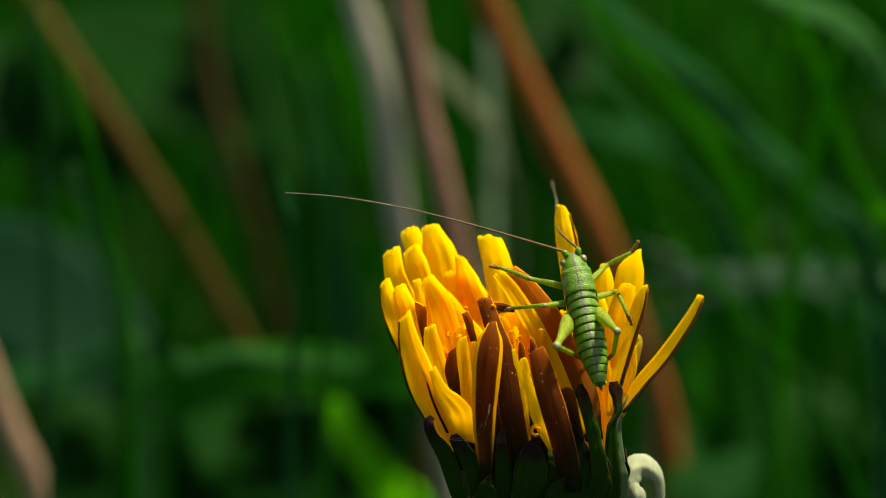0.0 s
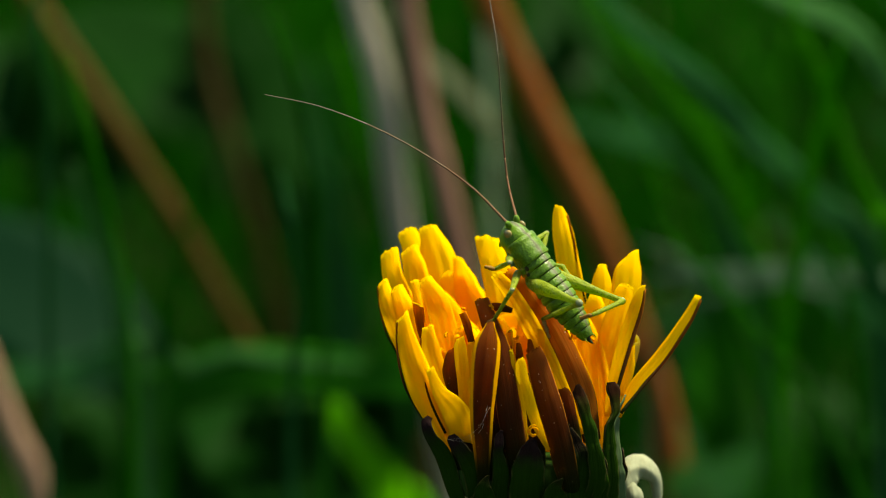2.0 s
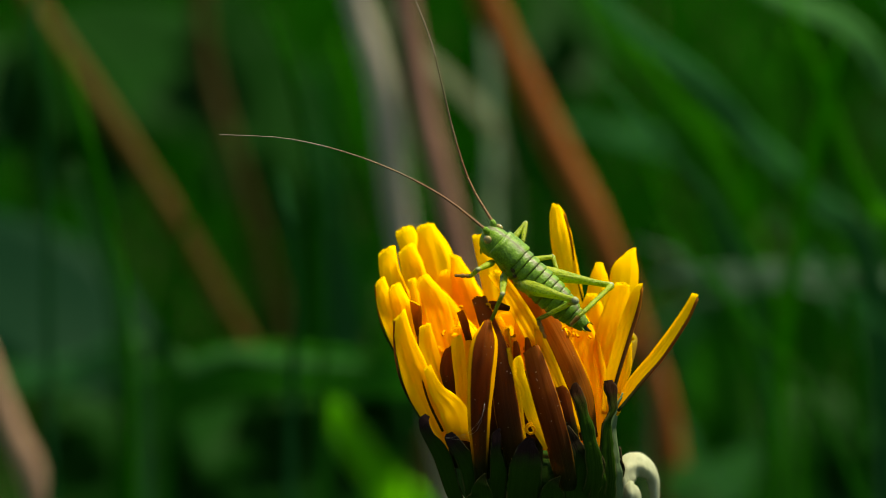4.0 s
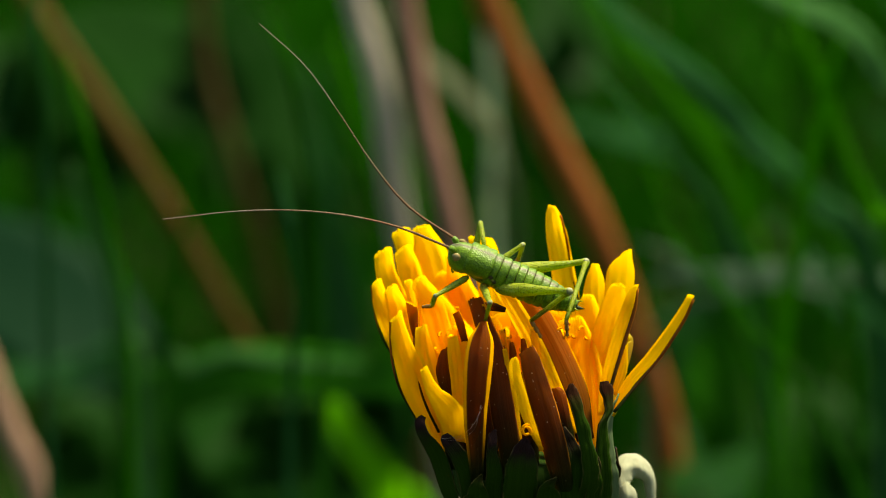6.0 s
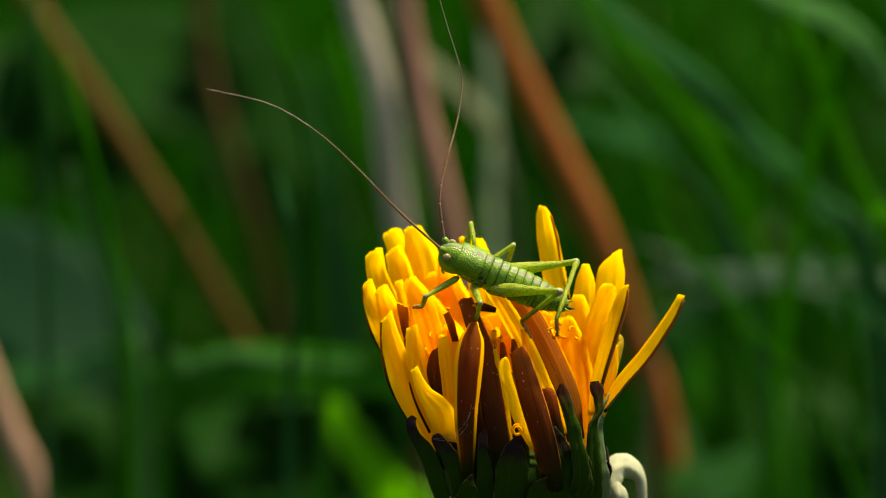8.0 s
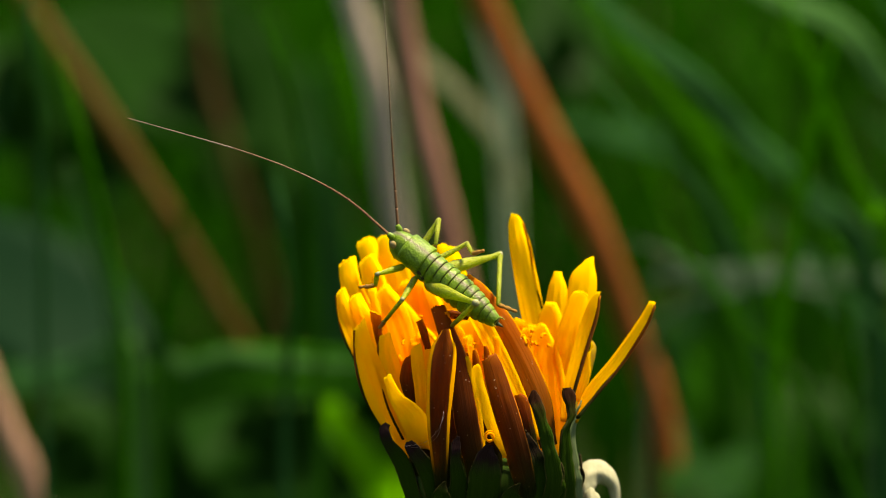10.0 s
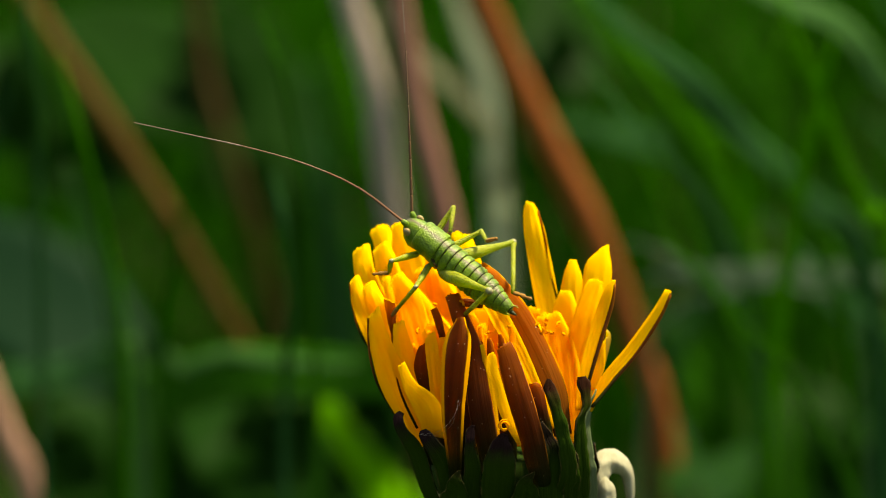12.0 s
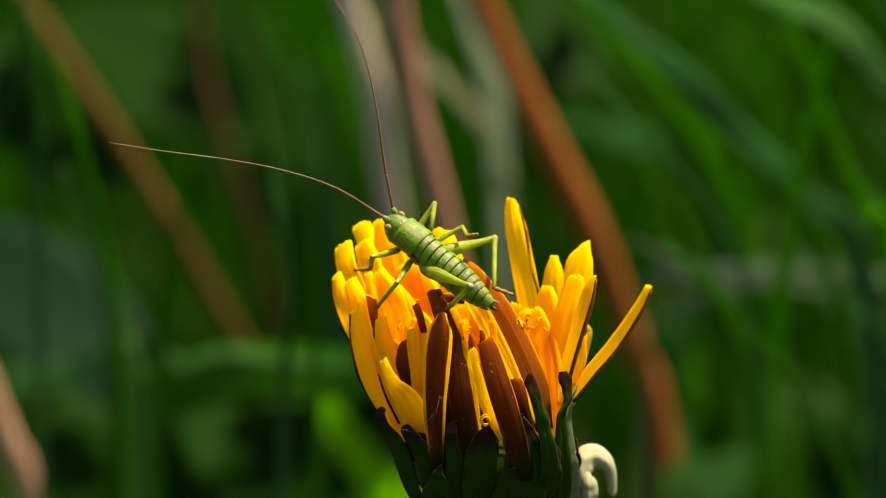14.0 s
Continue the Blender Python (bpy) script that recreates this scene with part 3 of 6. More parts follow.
def along(values, t):
    """A smooth value at the share t of a row of values."""
    s = t * (len(values) - 1)
    k = min(int(s), len(values) - 2)
    p0, p1, p2, p3 = values[max(k - 1, 0)], values[k], values[k + 1], values[min(k + 2, len(values) - 1)]
    t = s - k
    return max(0.02, 0.5 * (2 * p1 + (p2 - p0) * t + (2 * p0 - 5 * p1 + 4 * p2 - p3) * t ** 2 + (3 * p1 - p0 - 3 * p2 + p3) * t ** 3))


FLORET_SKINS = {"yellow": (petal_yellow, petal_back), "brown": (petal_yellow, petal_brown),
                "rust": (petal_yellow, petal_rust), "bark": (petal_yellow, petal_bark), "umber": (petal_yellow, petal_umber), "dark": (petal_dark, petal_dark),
                "heart": (petal_heart, petal_heart), "pale": (petal_pale, petal_pale), "lemon": (petal_lemon, petal_lemon)}
FLORET_WORDS = {"brown": "floret with a veined purplish brown back", "rust": "floret with a rust-brown back and a yellow margin", "umber": "floret with a dark brown back", "bark": "narrow floret with a reddish brown back",
                "dark": "narrow folded brown floret edge", "heart": "short orange inner floret", "pale": "small pale withered floret", "lemon": "lemon-yellow folded floret"}


def ray_floret(pts, halfs, face, look_of, cup, slant, cols):
    """One strap-shaped floret: a cupped ribbon with rolled rims, shallow furrows and five blunt teeth at its tip."""
    rows = len(pts)
    ang = radians(face)
    twist = radians(COUNT.uniform(-9, 9))
    seed = COUNT.uniform(0, 90)
    skins = [[], []]
    uvs = []
    for i, p in enumerate(pts):
        t = i / (rows - 1)
        tan = (pts[min(i + 1, rows - 1)] - pts[max(i - 1, 0)]).normalized()
        nrm = Vector((math.cos(ang + twist * t), math.sin(ang + twist * t), 0.12))
        nrm = (nrm - tan * nrm.dot(tan)).normalized()
        wide = tan.cross(nrm)
        half = halfs[i] * (1 + 0.05 * noise.noise(Vector((t * 6, seed, 0))))
        end = max(0.0, (t - 0.72) / 0.28) ** 1.5
        last = max(0.0, (t - 0.9) / 0.1)
        for k in range(cols + 1):
            u = 2 * k / cols - 1
            furrow = (0.02 if look_of in ("rust", "umber") else 0.05) * math.cos(u * math.pi * 3 + seed) * math.sin(math.pi * min(1, t * 1.1)) + 0.06 * noise.noise(Vector((u * 1.6, t * 3.5, seed)))
            rise = cup * (u * u - 0.4) + furrow + 0.16 * abs(u) ** 7 - 0.10 * end * (1 - u * u)
            q = p + wide * (u * half * (1 + 0.03 * noise.noise(Vector((t * 13, seed + u, 3))))) + nrm * (rise * half) + tan * (slant * MM * 0.5 * u * end)
            if i >= rows - 2:
                warp = u + 0.22 * noise.noise(Vector((u * 1.4, seed, 8)))
                bead = abs(math.sin((warp + 1) * 2.5 * math.pi)) ** 0.6
                odd = noise.noise(Vector((math.floor((warp + 1) * 2.499) * 1.7, seed, 5)))
                q = q + tan * min(0.00017, half * 0.24) * (0.8 * bead - 0.45 + 1.1 * odd - 0.25 * u * u) * (1.0 if i == rows - 1 else 0.35) + nrm * half * 0.10 * odd * last
            thick = 0.00013 * (1 - 0.55 * abs(u) ** 3) * (1 + 0.5 * last)
            skins[0].append(q + nrm * thick * 0.5)
            skins[1].append(q - nrm * thick * 0.5)
            uvs.append((0.5 + u / 2, t))
    m, size = cols + 1, rows * (cols + 1)
    faces, slots = [], []
    for i in range(rows - 1):
        for k in range(cols):
            a, b, c, d = i * m + k, i * m + k + 1, (i + 1) * m + k + 1, (i + 1) * m + k
            faces += [(a, b, c, d), (size + d, size + c, size + b, size + a)]
            slots += [0, 1]
        for a, b in ((i * m, (i + 1) * m), ((i + 1) * m + cols, i * m + cols)):
            faces.append((a, b, size + b, size + a))
            slots.append(0)
    for k in range(cols):
        a, b = (rows - 1) * m + k, (rows - 1) * m + k + 1
        faces += [(a, b, size + b, size + a), (k + 1, k, size + k, size + k + 1)]
        slots += [0, 0]
    part("floret", mesh_of("floret", skins[0] + skins[1], faces, FLORET_SKINS[look_of], slots, uvs + uvs), flower, FLORET_WORDS.get(look_of, ""))


def floret(points, widths, face, look_of, cup, slant):
    """A floret along the given points with its width at each; face is the compass angle of its upper side, slant how far one corner of its tip stands ahead."""
    rows, cols = (26, 20) if look_of != "dark" else (20, 6)
    pts = spline([Vector(p) * MM + UP for p in points], rows)
    ray_floret(pts, [along(widths, i / (rows - 1)) * MM / 2 for i in range(rows)], face, look_of, cup, slant, cols)


def inner_floret(base, bend, tip, wide, face, look_of, cup, tip_wide, base_wide):
    """One of the many florets inside the head: an arched ribbon, widest past its middle."""
    rows, cols = (18, 10) if wide < 1 else (22, 20)
    half = wide * MM / 2
    halfs = []
    for i in range(rows):
        t = i / (rows - 1)
        s = min(1.0, t / 0.55)
        w = base_wide + (1 - base_wide) * s * s * (3 - 2 * s) if t < 0.55 else 1 + (tip_wide - 1) * ((t - 0.55) / 0.45) ** 1.8
        halfs.append(half * w)
    ray_floret(leaf_frame(base, bend, tip, rows), halfs, face, look_of, cup, 0.0, cols)


def style(at, radius, start, turns, thick=0.075):
    """A thread-like yellow style, coiled at its end."""
    pts = []
    for i in range(22):
        t = i / 21
        a = radians(start) + turns * 2 * math.pi * t
        r = radius * (1.25 - 0.6 * t)
        pts.append((Vector(at) + Vector((r * math.cos(a), -0.25 * t, r * math.sin(a)))) * MM + UP)
    part("style", mesh_of("style", *tube(pts, [(thick + 0.035 * noise.noise(Vector((i * 0.9, start, 0)))) * MM for i in range(22)], 7), [style_yellow]), flower, "coiled yellow style")


def bract(points, widths, face, look_of):
    """A leaf of the cup: pointed, papery purple at the tip, or long with a dark blunt club."""
    rows, cols = 30, 8
    pts = spline([Vector(p) * MM + UP for p in points], rows)
    ang = radians(face)
    halfs = []
    for i in range(rows):
        t = i / (rows - 1)
        halfs.append(along(widths, t) * MM / 2 * (1 + 0.18 * t * t * noise.noise(Vector((t * 15, points[0][0] * 3, points[-1][0] * 3)))))
    normals = [Vector((math.cos(ang), math.sin(ang), 0.1))] * rows
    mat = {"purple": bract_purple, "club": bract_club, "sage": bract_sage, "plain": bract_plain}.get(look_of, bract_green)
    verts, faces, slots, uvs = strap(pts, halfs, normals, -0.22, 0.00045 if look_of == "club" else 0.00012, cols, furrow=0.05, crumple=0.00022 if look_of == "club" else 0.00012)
    words = {"purple": "dark green bract with a papery purple tip", "club": "long green bract with a rough dark brown tip", "sage": "pale green bract edge", "plain": "short dark green bract"}
    part("bract", mesh_of("bract", verts, faces, [mat], None, uvs), flower, words.get(look_of, "dark green bract with a blackish tip"))


def back_bract(turn, out, tall):
    """A plain leaf of the cup on its far side, at a compass angle."""
    c, s = math.cos(radians(turn)), math.sin(radians(turn))
    bract([(2.0 + 1.6 * c, 1.7 * s, -5.7), (0.9 + 3.6 * c, 3.4 * s, -2.6), (0.1 + out * c, out * s, tall - 1.4), (-0.1 + out * 1.02 * c, out * 1.02 * s, tall)], (1.8, 2.0, 1.7, 0.4), turn + 180, "bract")


def curl(points, center, widths):
    """A withered pale bract rolled over on itself."""
    pts = spline([Vector(p) * MM + UP for p in points], 26)
    mid = Vector(center) * MM + UP
    normals = [((p - mid).normalized() * 0.15 + Vector((0, -1.0, 0.25))).normalized() for p in pts]
    halfs = [along(widths, i / 25) * MM / 2 for i in range(26)]
    verts, faces, slots, uvs = strap(pts, halfs, normals, -0.75, 0.00014, 14, furrow=0.03, crumple=0.00018)
    part("curled_bract", mesh_of("curled_bract", verts, faces, [curl_cream]), flower, "withered cream bract curled over")


def flower_parts():
    rings = ((-5.4, 1.9, 1.7), (-4.6, 1.7, 2.6), (-3.4, 1.2, 3.4), (-1.7, 0.55, 4.1), (0, 0.15, 4.5), (1.2, 0, 4.5), (1.5, 0, 3.8))
    pts = [UP + Vector((x, 0, z)) * MM for z, x, r in rings]
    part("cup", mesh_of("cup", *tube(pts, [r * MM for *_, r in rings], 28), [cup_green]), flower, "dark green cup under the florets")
    top = UP + Vector((1.9, 0, -5.2)) * MM
    path = spline([Vector((0, 0, -0.01)), Vector((0.004, 0.006, 0.1)), Vector((0.003, 0.003, 0.2)), top], 24)
    part("stem", mesh_of("stem", *tube(path, [0.0016 - 0.0003 * i / 23 for i in range(24)], 14), [stem_green]), flower, "slender green stem")
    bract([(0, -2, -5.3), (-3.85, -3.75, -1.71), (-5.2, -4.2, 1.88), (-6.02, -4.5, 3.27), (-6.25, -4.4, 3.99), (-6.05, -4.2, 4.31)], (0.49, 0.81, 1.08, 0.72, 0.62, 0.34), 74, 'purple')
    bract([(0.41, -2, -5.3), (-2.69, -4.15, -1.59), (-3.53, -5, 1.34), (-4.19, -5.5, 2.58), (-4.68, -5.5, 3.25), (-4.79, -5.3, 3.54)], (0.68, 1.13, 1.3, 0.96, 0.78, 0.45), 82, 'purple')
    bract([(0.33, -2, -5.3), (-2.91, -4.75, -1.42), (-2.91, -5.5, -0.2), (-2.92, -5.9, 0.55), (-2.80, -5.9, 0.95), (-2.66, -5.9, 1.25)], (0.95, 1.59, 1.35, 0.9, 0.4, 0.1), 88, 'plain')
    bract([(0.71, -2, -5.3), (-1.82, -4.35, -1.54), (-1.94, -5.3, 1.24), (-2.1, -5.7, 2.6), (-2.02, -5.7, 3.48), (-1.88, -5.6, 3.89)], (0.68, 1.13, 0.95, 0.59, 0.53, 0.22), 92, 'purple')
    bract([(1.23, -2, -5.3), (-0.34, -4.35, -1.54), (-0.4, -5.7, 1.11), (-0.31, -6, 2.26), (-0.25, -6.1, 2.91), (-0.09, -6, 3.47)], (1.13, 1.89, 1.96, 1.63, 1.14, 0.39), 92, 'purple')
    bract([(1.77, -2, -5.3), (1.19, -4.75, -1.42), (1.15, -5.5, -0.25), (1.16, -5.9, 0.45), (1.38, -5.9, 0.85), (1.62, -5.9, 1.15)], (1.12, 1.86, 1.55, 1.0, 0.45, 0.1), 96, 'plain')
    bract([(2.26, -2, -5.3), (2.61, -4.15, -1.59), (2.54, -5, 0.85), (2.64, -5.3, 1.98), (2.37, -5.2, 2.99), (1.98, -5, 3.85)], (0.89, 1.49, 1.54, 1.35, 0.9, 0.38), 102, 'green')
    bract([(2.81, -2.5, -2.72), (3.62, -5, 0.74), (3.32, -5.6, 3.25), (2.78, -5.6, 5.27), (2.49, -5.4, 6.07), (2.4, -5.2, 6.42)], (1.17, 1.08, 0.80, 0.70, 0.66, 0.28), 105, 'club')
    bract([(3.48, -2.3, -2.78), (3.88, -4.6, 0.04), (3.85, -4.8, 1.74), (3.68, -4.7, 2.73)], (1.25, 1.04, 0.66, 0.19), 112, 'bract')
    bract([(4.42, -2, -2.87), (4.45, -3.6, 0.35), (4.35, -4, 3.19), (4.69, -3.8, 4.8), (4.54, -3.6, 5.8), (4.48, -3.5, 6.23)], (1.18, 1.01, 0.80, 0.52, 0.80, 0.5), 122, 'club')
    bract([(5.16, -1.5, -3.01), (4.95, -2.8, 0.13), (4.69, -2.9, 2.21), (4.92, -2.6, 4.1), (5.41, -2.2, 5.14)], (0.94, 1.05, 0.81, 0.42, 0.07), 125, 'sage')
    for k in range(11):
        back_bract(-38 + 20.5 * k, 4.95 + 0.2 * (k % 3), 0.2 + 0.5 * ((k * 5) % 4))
    floret([(-3.57, 2, 0.89), (-5.18, 5.5, 6.67), (-6.63, 6, 10.94), (-7.49, 5.5, 13.38)], (0.98, 1.81, 1.61, 1.2), -85, 'yellow', 0.2, 0.02)
    floret([(-2.56, 2, 0.89), (-4.34, 4.8, 6.83), (-5.57, 5.2, 11.53), (-6.22, 4.8, 13.75)], (0.97, 2.23, 2.23, 1.11), -92, 'yellow', 0.2, -0.07)
    floret([(-1.89, 1.5, 1.02), (-2.97, 4, 7.03), (-3.86, 4.4, 10.16), (-4.37, 4.2, 11.99)], (1.01, 2, 1.61, 0.62), -100, 'yellow', 0.2, -0.46)
    floret([(-4.25, 1.5, 1.02), (-6.79, 3.5, 7.23), (-8.21, 3.6, 10.6), (-8.53, 3.2, 12.6)], (0.97, 1.69, 1.33, 1.13), -75, 'yellow', 0.2, 0.42)
    floret([(-3.58, 1.5, 1.02), (-5.86, 3.8, 7.25), (-6.91, 4.1, 10.97), (-7.38, 3.8, 12.59)], (0.97, 1.58, 1.47, 1.13), -80, 'yellow', 0.2, 0.33)
    floret([(-5.1, -1, 2.39), (-7.61, 1, 7.14), (-8.54, 1.6, 9.58), (-8.88, 1.2, 11.16)], (0.94, 1.05, 1.11, 0.67), -70, 'yellow', 0.3, 0.36)
    floret([(-4.6, -1, 2.39), (-6.82, 0.6, 7.32), (-7.61, 1, 9.63), (-8.03, 0.6, 10.94)], (0.92, 1.16, 1.26, 0.88), -85, 'yellow', 0.25, 0.32)
    floret([(-4.09, 0, 1.78), (-6.27, 1.2, 7.69), (-6.72, 1.5, 9.69), (-6.99, 1.4, 11.19)], (0.63, 0.64, 0.56, 0.52), -95, 'yellow', 0.3, 0.05)
    floret([(-3.25, 0, 1.43), (-5.02, 1, 7.57), (-5.69, 1.5, 9.86), (-6.44, 1.2, 11.2)], (0.97, 1.55, 1.41, 1.07), -85, 'yellow', 0.2, 0.26)
    floret([(-4.85, -2, 3.68), (-6.44, -1.2, 8.27), (-6.68, -1, 9.58), (-6.79, -1.1, 10.33)], (0.48, 0.48, 0.63, 0.63), 80, 'bark', 0.3, 0.33)
    floret([(-4.77, -3.4, 1.84), (-5.51, -3.4, 3.49), (-6.48, -3.4, 6.02), (-7.29, -3, 8.41), (-7.65, -2.8, 10.05)], (0.8, 1.1, 1.72, 1.24, 0.83), -95, 'yellow', 0.3, 0.54)
    floret([(-4.36, -3.4, 2.94), (-5.4, -3.2, 5.7), (-6.04, -2.6, 7.97), (-6.22, -2.4, 9.28)], (0.84, 1.2, 1.13, 0.71), -80, 'yellow', 0.35, 0.21)
    floret([(-4.15, -4.4, 2.87), (-4.42, -4.9, 4.73), (-5.46, -5, 6.07), (-6.02, -4.9, 7.39)], (1.39, 1.76, 0.94, 0.51), -110, 'lemon', 0.15, 0.13)
    floret([(-4.48, -3.6, 5.12), (-4.87, -3.6, 6.68), (-4.82, -3.4, 7.81), (-4.68, -3.3, 8.23)], (0.62, 1.03, 0.67, 0.18), 80, 'bark', 0.35, -0.28)
    floret([(-3.86, -4.2, 3.67), (-4.04, -4.2, 5.95), (-4.27, -3.9, 8.21), (-4.29, -3.7, 8.93)], (0.67, 0.75, 0.76, 0.46), -95, 'lemon', 0.3, 0.19)
    floret([(-3.58, -4.3, 2.93), (-3.66, -4.1, 5.59), (-3.73, -3.9, 7.56), (-3.63, -3.6, 8.64)], (0.56, 0.52, 0.52, 0.46), -90, 'heart', 0.3, 0.04)
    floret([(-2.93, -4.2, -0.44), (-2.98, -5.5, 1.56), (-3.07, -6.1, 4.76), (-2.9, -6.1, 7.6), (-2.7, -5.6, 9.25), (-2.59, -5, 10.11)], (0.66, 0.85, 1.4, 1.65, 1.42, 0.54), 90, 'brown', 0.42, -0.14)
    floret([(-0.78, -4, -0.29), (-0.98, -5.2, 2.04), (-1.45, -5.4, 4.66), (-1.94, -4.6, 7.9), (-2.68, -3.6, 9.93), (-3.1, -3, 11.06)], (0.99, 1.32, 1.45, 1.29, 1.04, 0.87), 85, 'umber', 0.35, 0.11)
    floret([(-0.48, -4.9, 2.75), (-0.75, -5.1, 5.2), (-1.12, -4.8, 7.2), (-1.38, -4.5, 8.42)], (0.39, 0.43, 0.35, 0.21), -95, 'lemon', 0.2, 0.02)
    floret([(-3.32, -2.9, 7.32), (-3.72, -2.6, 8.65), (-3.95, -2.4, 9.48), (-4.18, -2.3, 10.07)], (0.4, 0.43, 0.5, 0.46), 70, 'bark', 0.35, -0.01)
    floret([(-1.28, -2, 10.15), (-2.04, -2.3, 10.39), (-2.7, -2.5, 10.45), (-3.02, -2.5, 10.45)], (0.34, 0.54, 0.5, 0.3), 90, 'bark', 0.3, -0.03)
    floret([(0.1, 0, 1.08), (-1.38, 2.6, 7.53), (-2.12, 3, 11.51), (-2.65, 2.6, 13.55)], (0.98, 1.73, 1.79, 1.44), -95, 'yellow', 0.15, -0.62)
    floret([(3.4, -4, 2.82), (2.73, -3.2, 5.56), (1.22, -1.6, 8.65), (-0.46, -0.6, 10.99), (-1.58, -0.2, 12.1)], (1.04, 1.63, 1.61, 1.38, 0.98), 97, 'rust', 0.25, 0.16)
    floret([(2.56, -4.1, 3.17), (1.7, -3.6, 5.6), (0.15, -2, 8.63), (-1.29, -0.9, 10.92), (-2.22, -0.5, 12.02)], (0.76, 0.95, 1.1, 0.94, 0.68), -95, 'lemon', 0.12, -0.12)
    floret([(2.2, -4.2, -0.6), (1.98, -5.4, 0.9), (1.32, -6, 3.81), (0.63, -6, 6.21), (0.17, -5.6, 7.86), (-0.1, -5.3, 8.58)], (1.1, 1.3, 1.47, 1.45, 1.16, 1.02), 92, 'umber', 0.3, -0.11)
    floret([(0.79, -6.1, 2.81), (0.22, -6.4, 4.17), (-0.18, -6.5, 5.32), (-0.41, -6.5, 6.39), (-0.75, -6.4, 7.33), (-0.81, -6.2, 8.03), (-0.83, -6.1, 8.29)], (0.21, 0.53, 0.67, 0.55, 0.7, 0.57, 0.27), -95, 'lemon', 0.25, 0.08)
    floret([(2.54, -4.2, 2.22), (2.15, -4.3, 4.17), (1.82, -4.1, 5.47), (1.54, -4, 5.95)], (0.81, 0.76, 0.89, 0.57), 95, 'umber', 0.3, 0.13)
    floret([(3.98, 0.5, 1.29), (2.72, 3.4, 8.56), (1.99, 4.2, 12.59), (1.65, 4, 14.52), (1.61, 3.9, 15.19)], (0.67, 1.41, 1.34, 0.98, 0.53), -85, 'yellow', 0.3, -0.17)
    floret([(4.04, 0, 1.43), (4.16, 1.8, 6.17), (4.11, 2.4, 9.48), (4.14, 2.4, 11.09), (4.14, 2.2, 11.97)], (0.84, 1.35, 1.45, 1.07, 0.5), -85, 'yellow', 0.2, 0.07)
    floret([(4.46, 0, 1.78), (4.98, 1.4, 6.26), (5.45, 1.9, 9.6), (5.68, 1.9, 11.63), (5.98, 1.6, 12.89)], (0.67, 1.34, 1.6, 1.62, 0.54), -95, 'yellow', 0.2, 0.48)
    floret([(4.06, -1.5, 2.18), (4.27, -0.4, 6.02), (4.79, -0.2, 8.71), (5.31, -0.3, 10.78), (5.51, -0.4, 11.28)], (1, 1.4, 1.63, 1.15, 0.82), -85, 'yellow', 0.15, 0.12)
    floret([(4.47, -3, 4.03), (4.68, -2.4, 5.84), (5.42, -1.6, 8.36), (6.01, -1.2, 10.31), (6.35, -1.2, 11.43)], (0.66, 0.74, 0.85, 0.72, 0.36), -105, 'lemon', 0.3, 0.32)
    floret([(4.94, -2.6, 3.93), (6, -1.6, 5.6), (7.5, -1, 7.25), (8.93, -0.8, 9.35), (9.7, -0.7, 10.74)], (0.4, 0.62, 0.65, 0.52, 0.4), -105, 'yellow', 0.25, 0.06)
    floret([(5.14, -1.2, 4.85), (5.63, -0.8, 6.12), (5.81, -0.6, 7.13), (5.92, -0.6, 7.71)], (0.37, 0.61, 0.38, 0.15), -95, 'yellow', 0.2, 0.1)
    # three dark filler florets, added behind to keep the gaps between brown ones black
    floret([(-2.24, -4.2, 0.52), (-2.25, -4.7, 3.72), (-2.19, -4.3, 5.98), (-2.19, -4, 7.22)], (0.99, 1.11, 0.85, 0.39), 90, 'umber', 0.3, -0.07)
    floret([(0.2, -4.2, 0.52), (-0.06, -4.7, 3.38), (-0.37, -4.4, 5.67), (-0.55, -4.2, 6.93)], (1.05, 1.3, 0.88, 0.46), 90, 'umber', 0.3, -0)
    floret([(-4.08, -3.8, 1.06), (-4.2, -4, 2.82), (-4.41, -3.7, 4.1), (-4.48, -3.5, 4.89)], (1.39, 1.48, 1.38, 0.73), 85, 'umber', 0.3, -0.01)
    floret([(4.63, -3, 4.66), (4.98, -2.7, 5.98), (5.78, -1.9, 8.43), (6.3, -1.5, 10.04), (6.5, -1.4, 11.22)], (0.21, 0.21, 0.24, 0.22, 0.09), 60, 'dark', 0.2, -0.19)
    floret([(5.1, -2.8, 4.2), (6.26, -1.9, 5.36), (7.81, -1.3, 7.08), (9.15, -1.1, 9.13), (9.8, -1, 10.56)], (0.21, 0.19, 0.16, 0.18, 0.15), 60, 'dark', 0.2, 0.09)
    floret([(3.43, 3.2, 8.61), (2.90, 4, 10.85), (2.53, 4.1, 12.91), (2.12, 3.9, 14.64)], (0.14, 0.14, 0.16, 0.1), 60, 'dark', 0.2, -0.04)
    floret([(-6.45, -3.3, 3.96), (-7.44, -3.5, 5.81), (-7.88, -3.3, 7.42), (-7.99, -3, 8.7), (-7.98, -2.9, 9.65)], (0.16, 0.14, 0.11, 0.09, 0.07), 120, 'dark', 0.2, -0.07)
    floret([(-5.15, -3.6, 3.19), (-5.88, -3.6, 4.75), (-6.32, -3.3, 6.06), (-6.57, -3, 7.51), (-6.6, -2.7, 8.66)], (0.14, 0.13, 0.10, 0.09, 0.09), 120, 'dark', 0.2, -0.06)
    floret([(-8.02, 1, 6.88), (-8.66, 1.4, 7.99), (-9.04, 1.5, 9.52), (-9.16, 1.2, 10.86)], (0.12, 0.08, 0.07, 0.07), 120, 'dark', 0.2, 0.01)
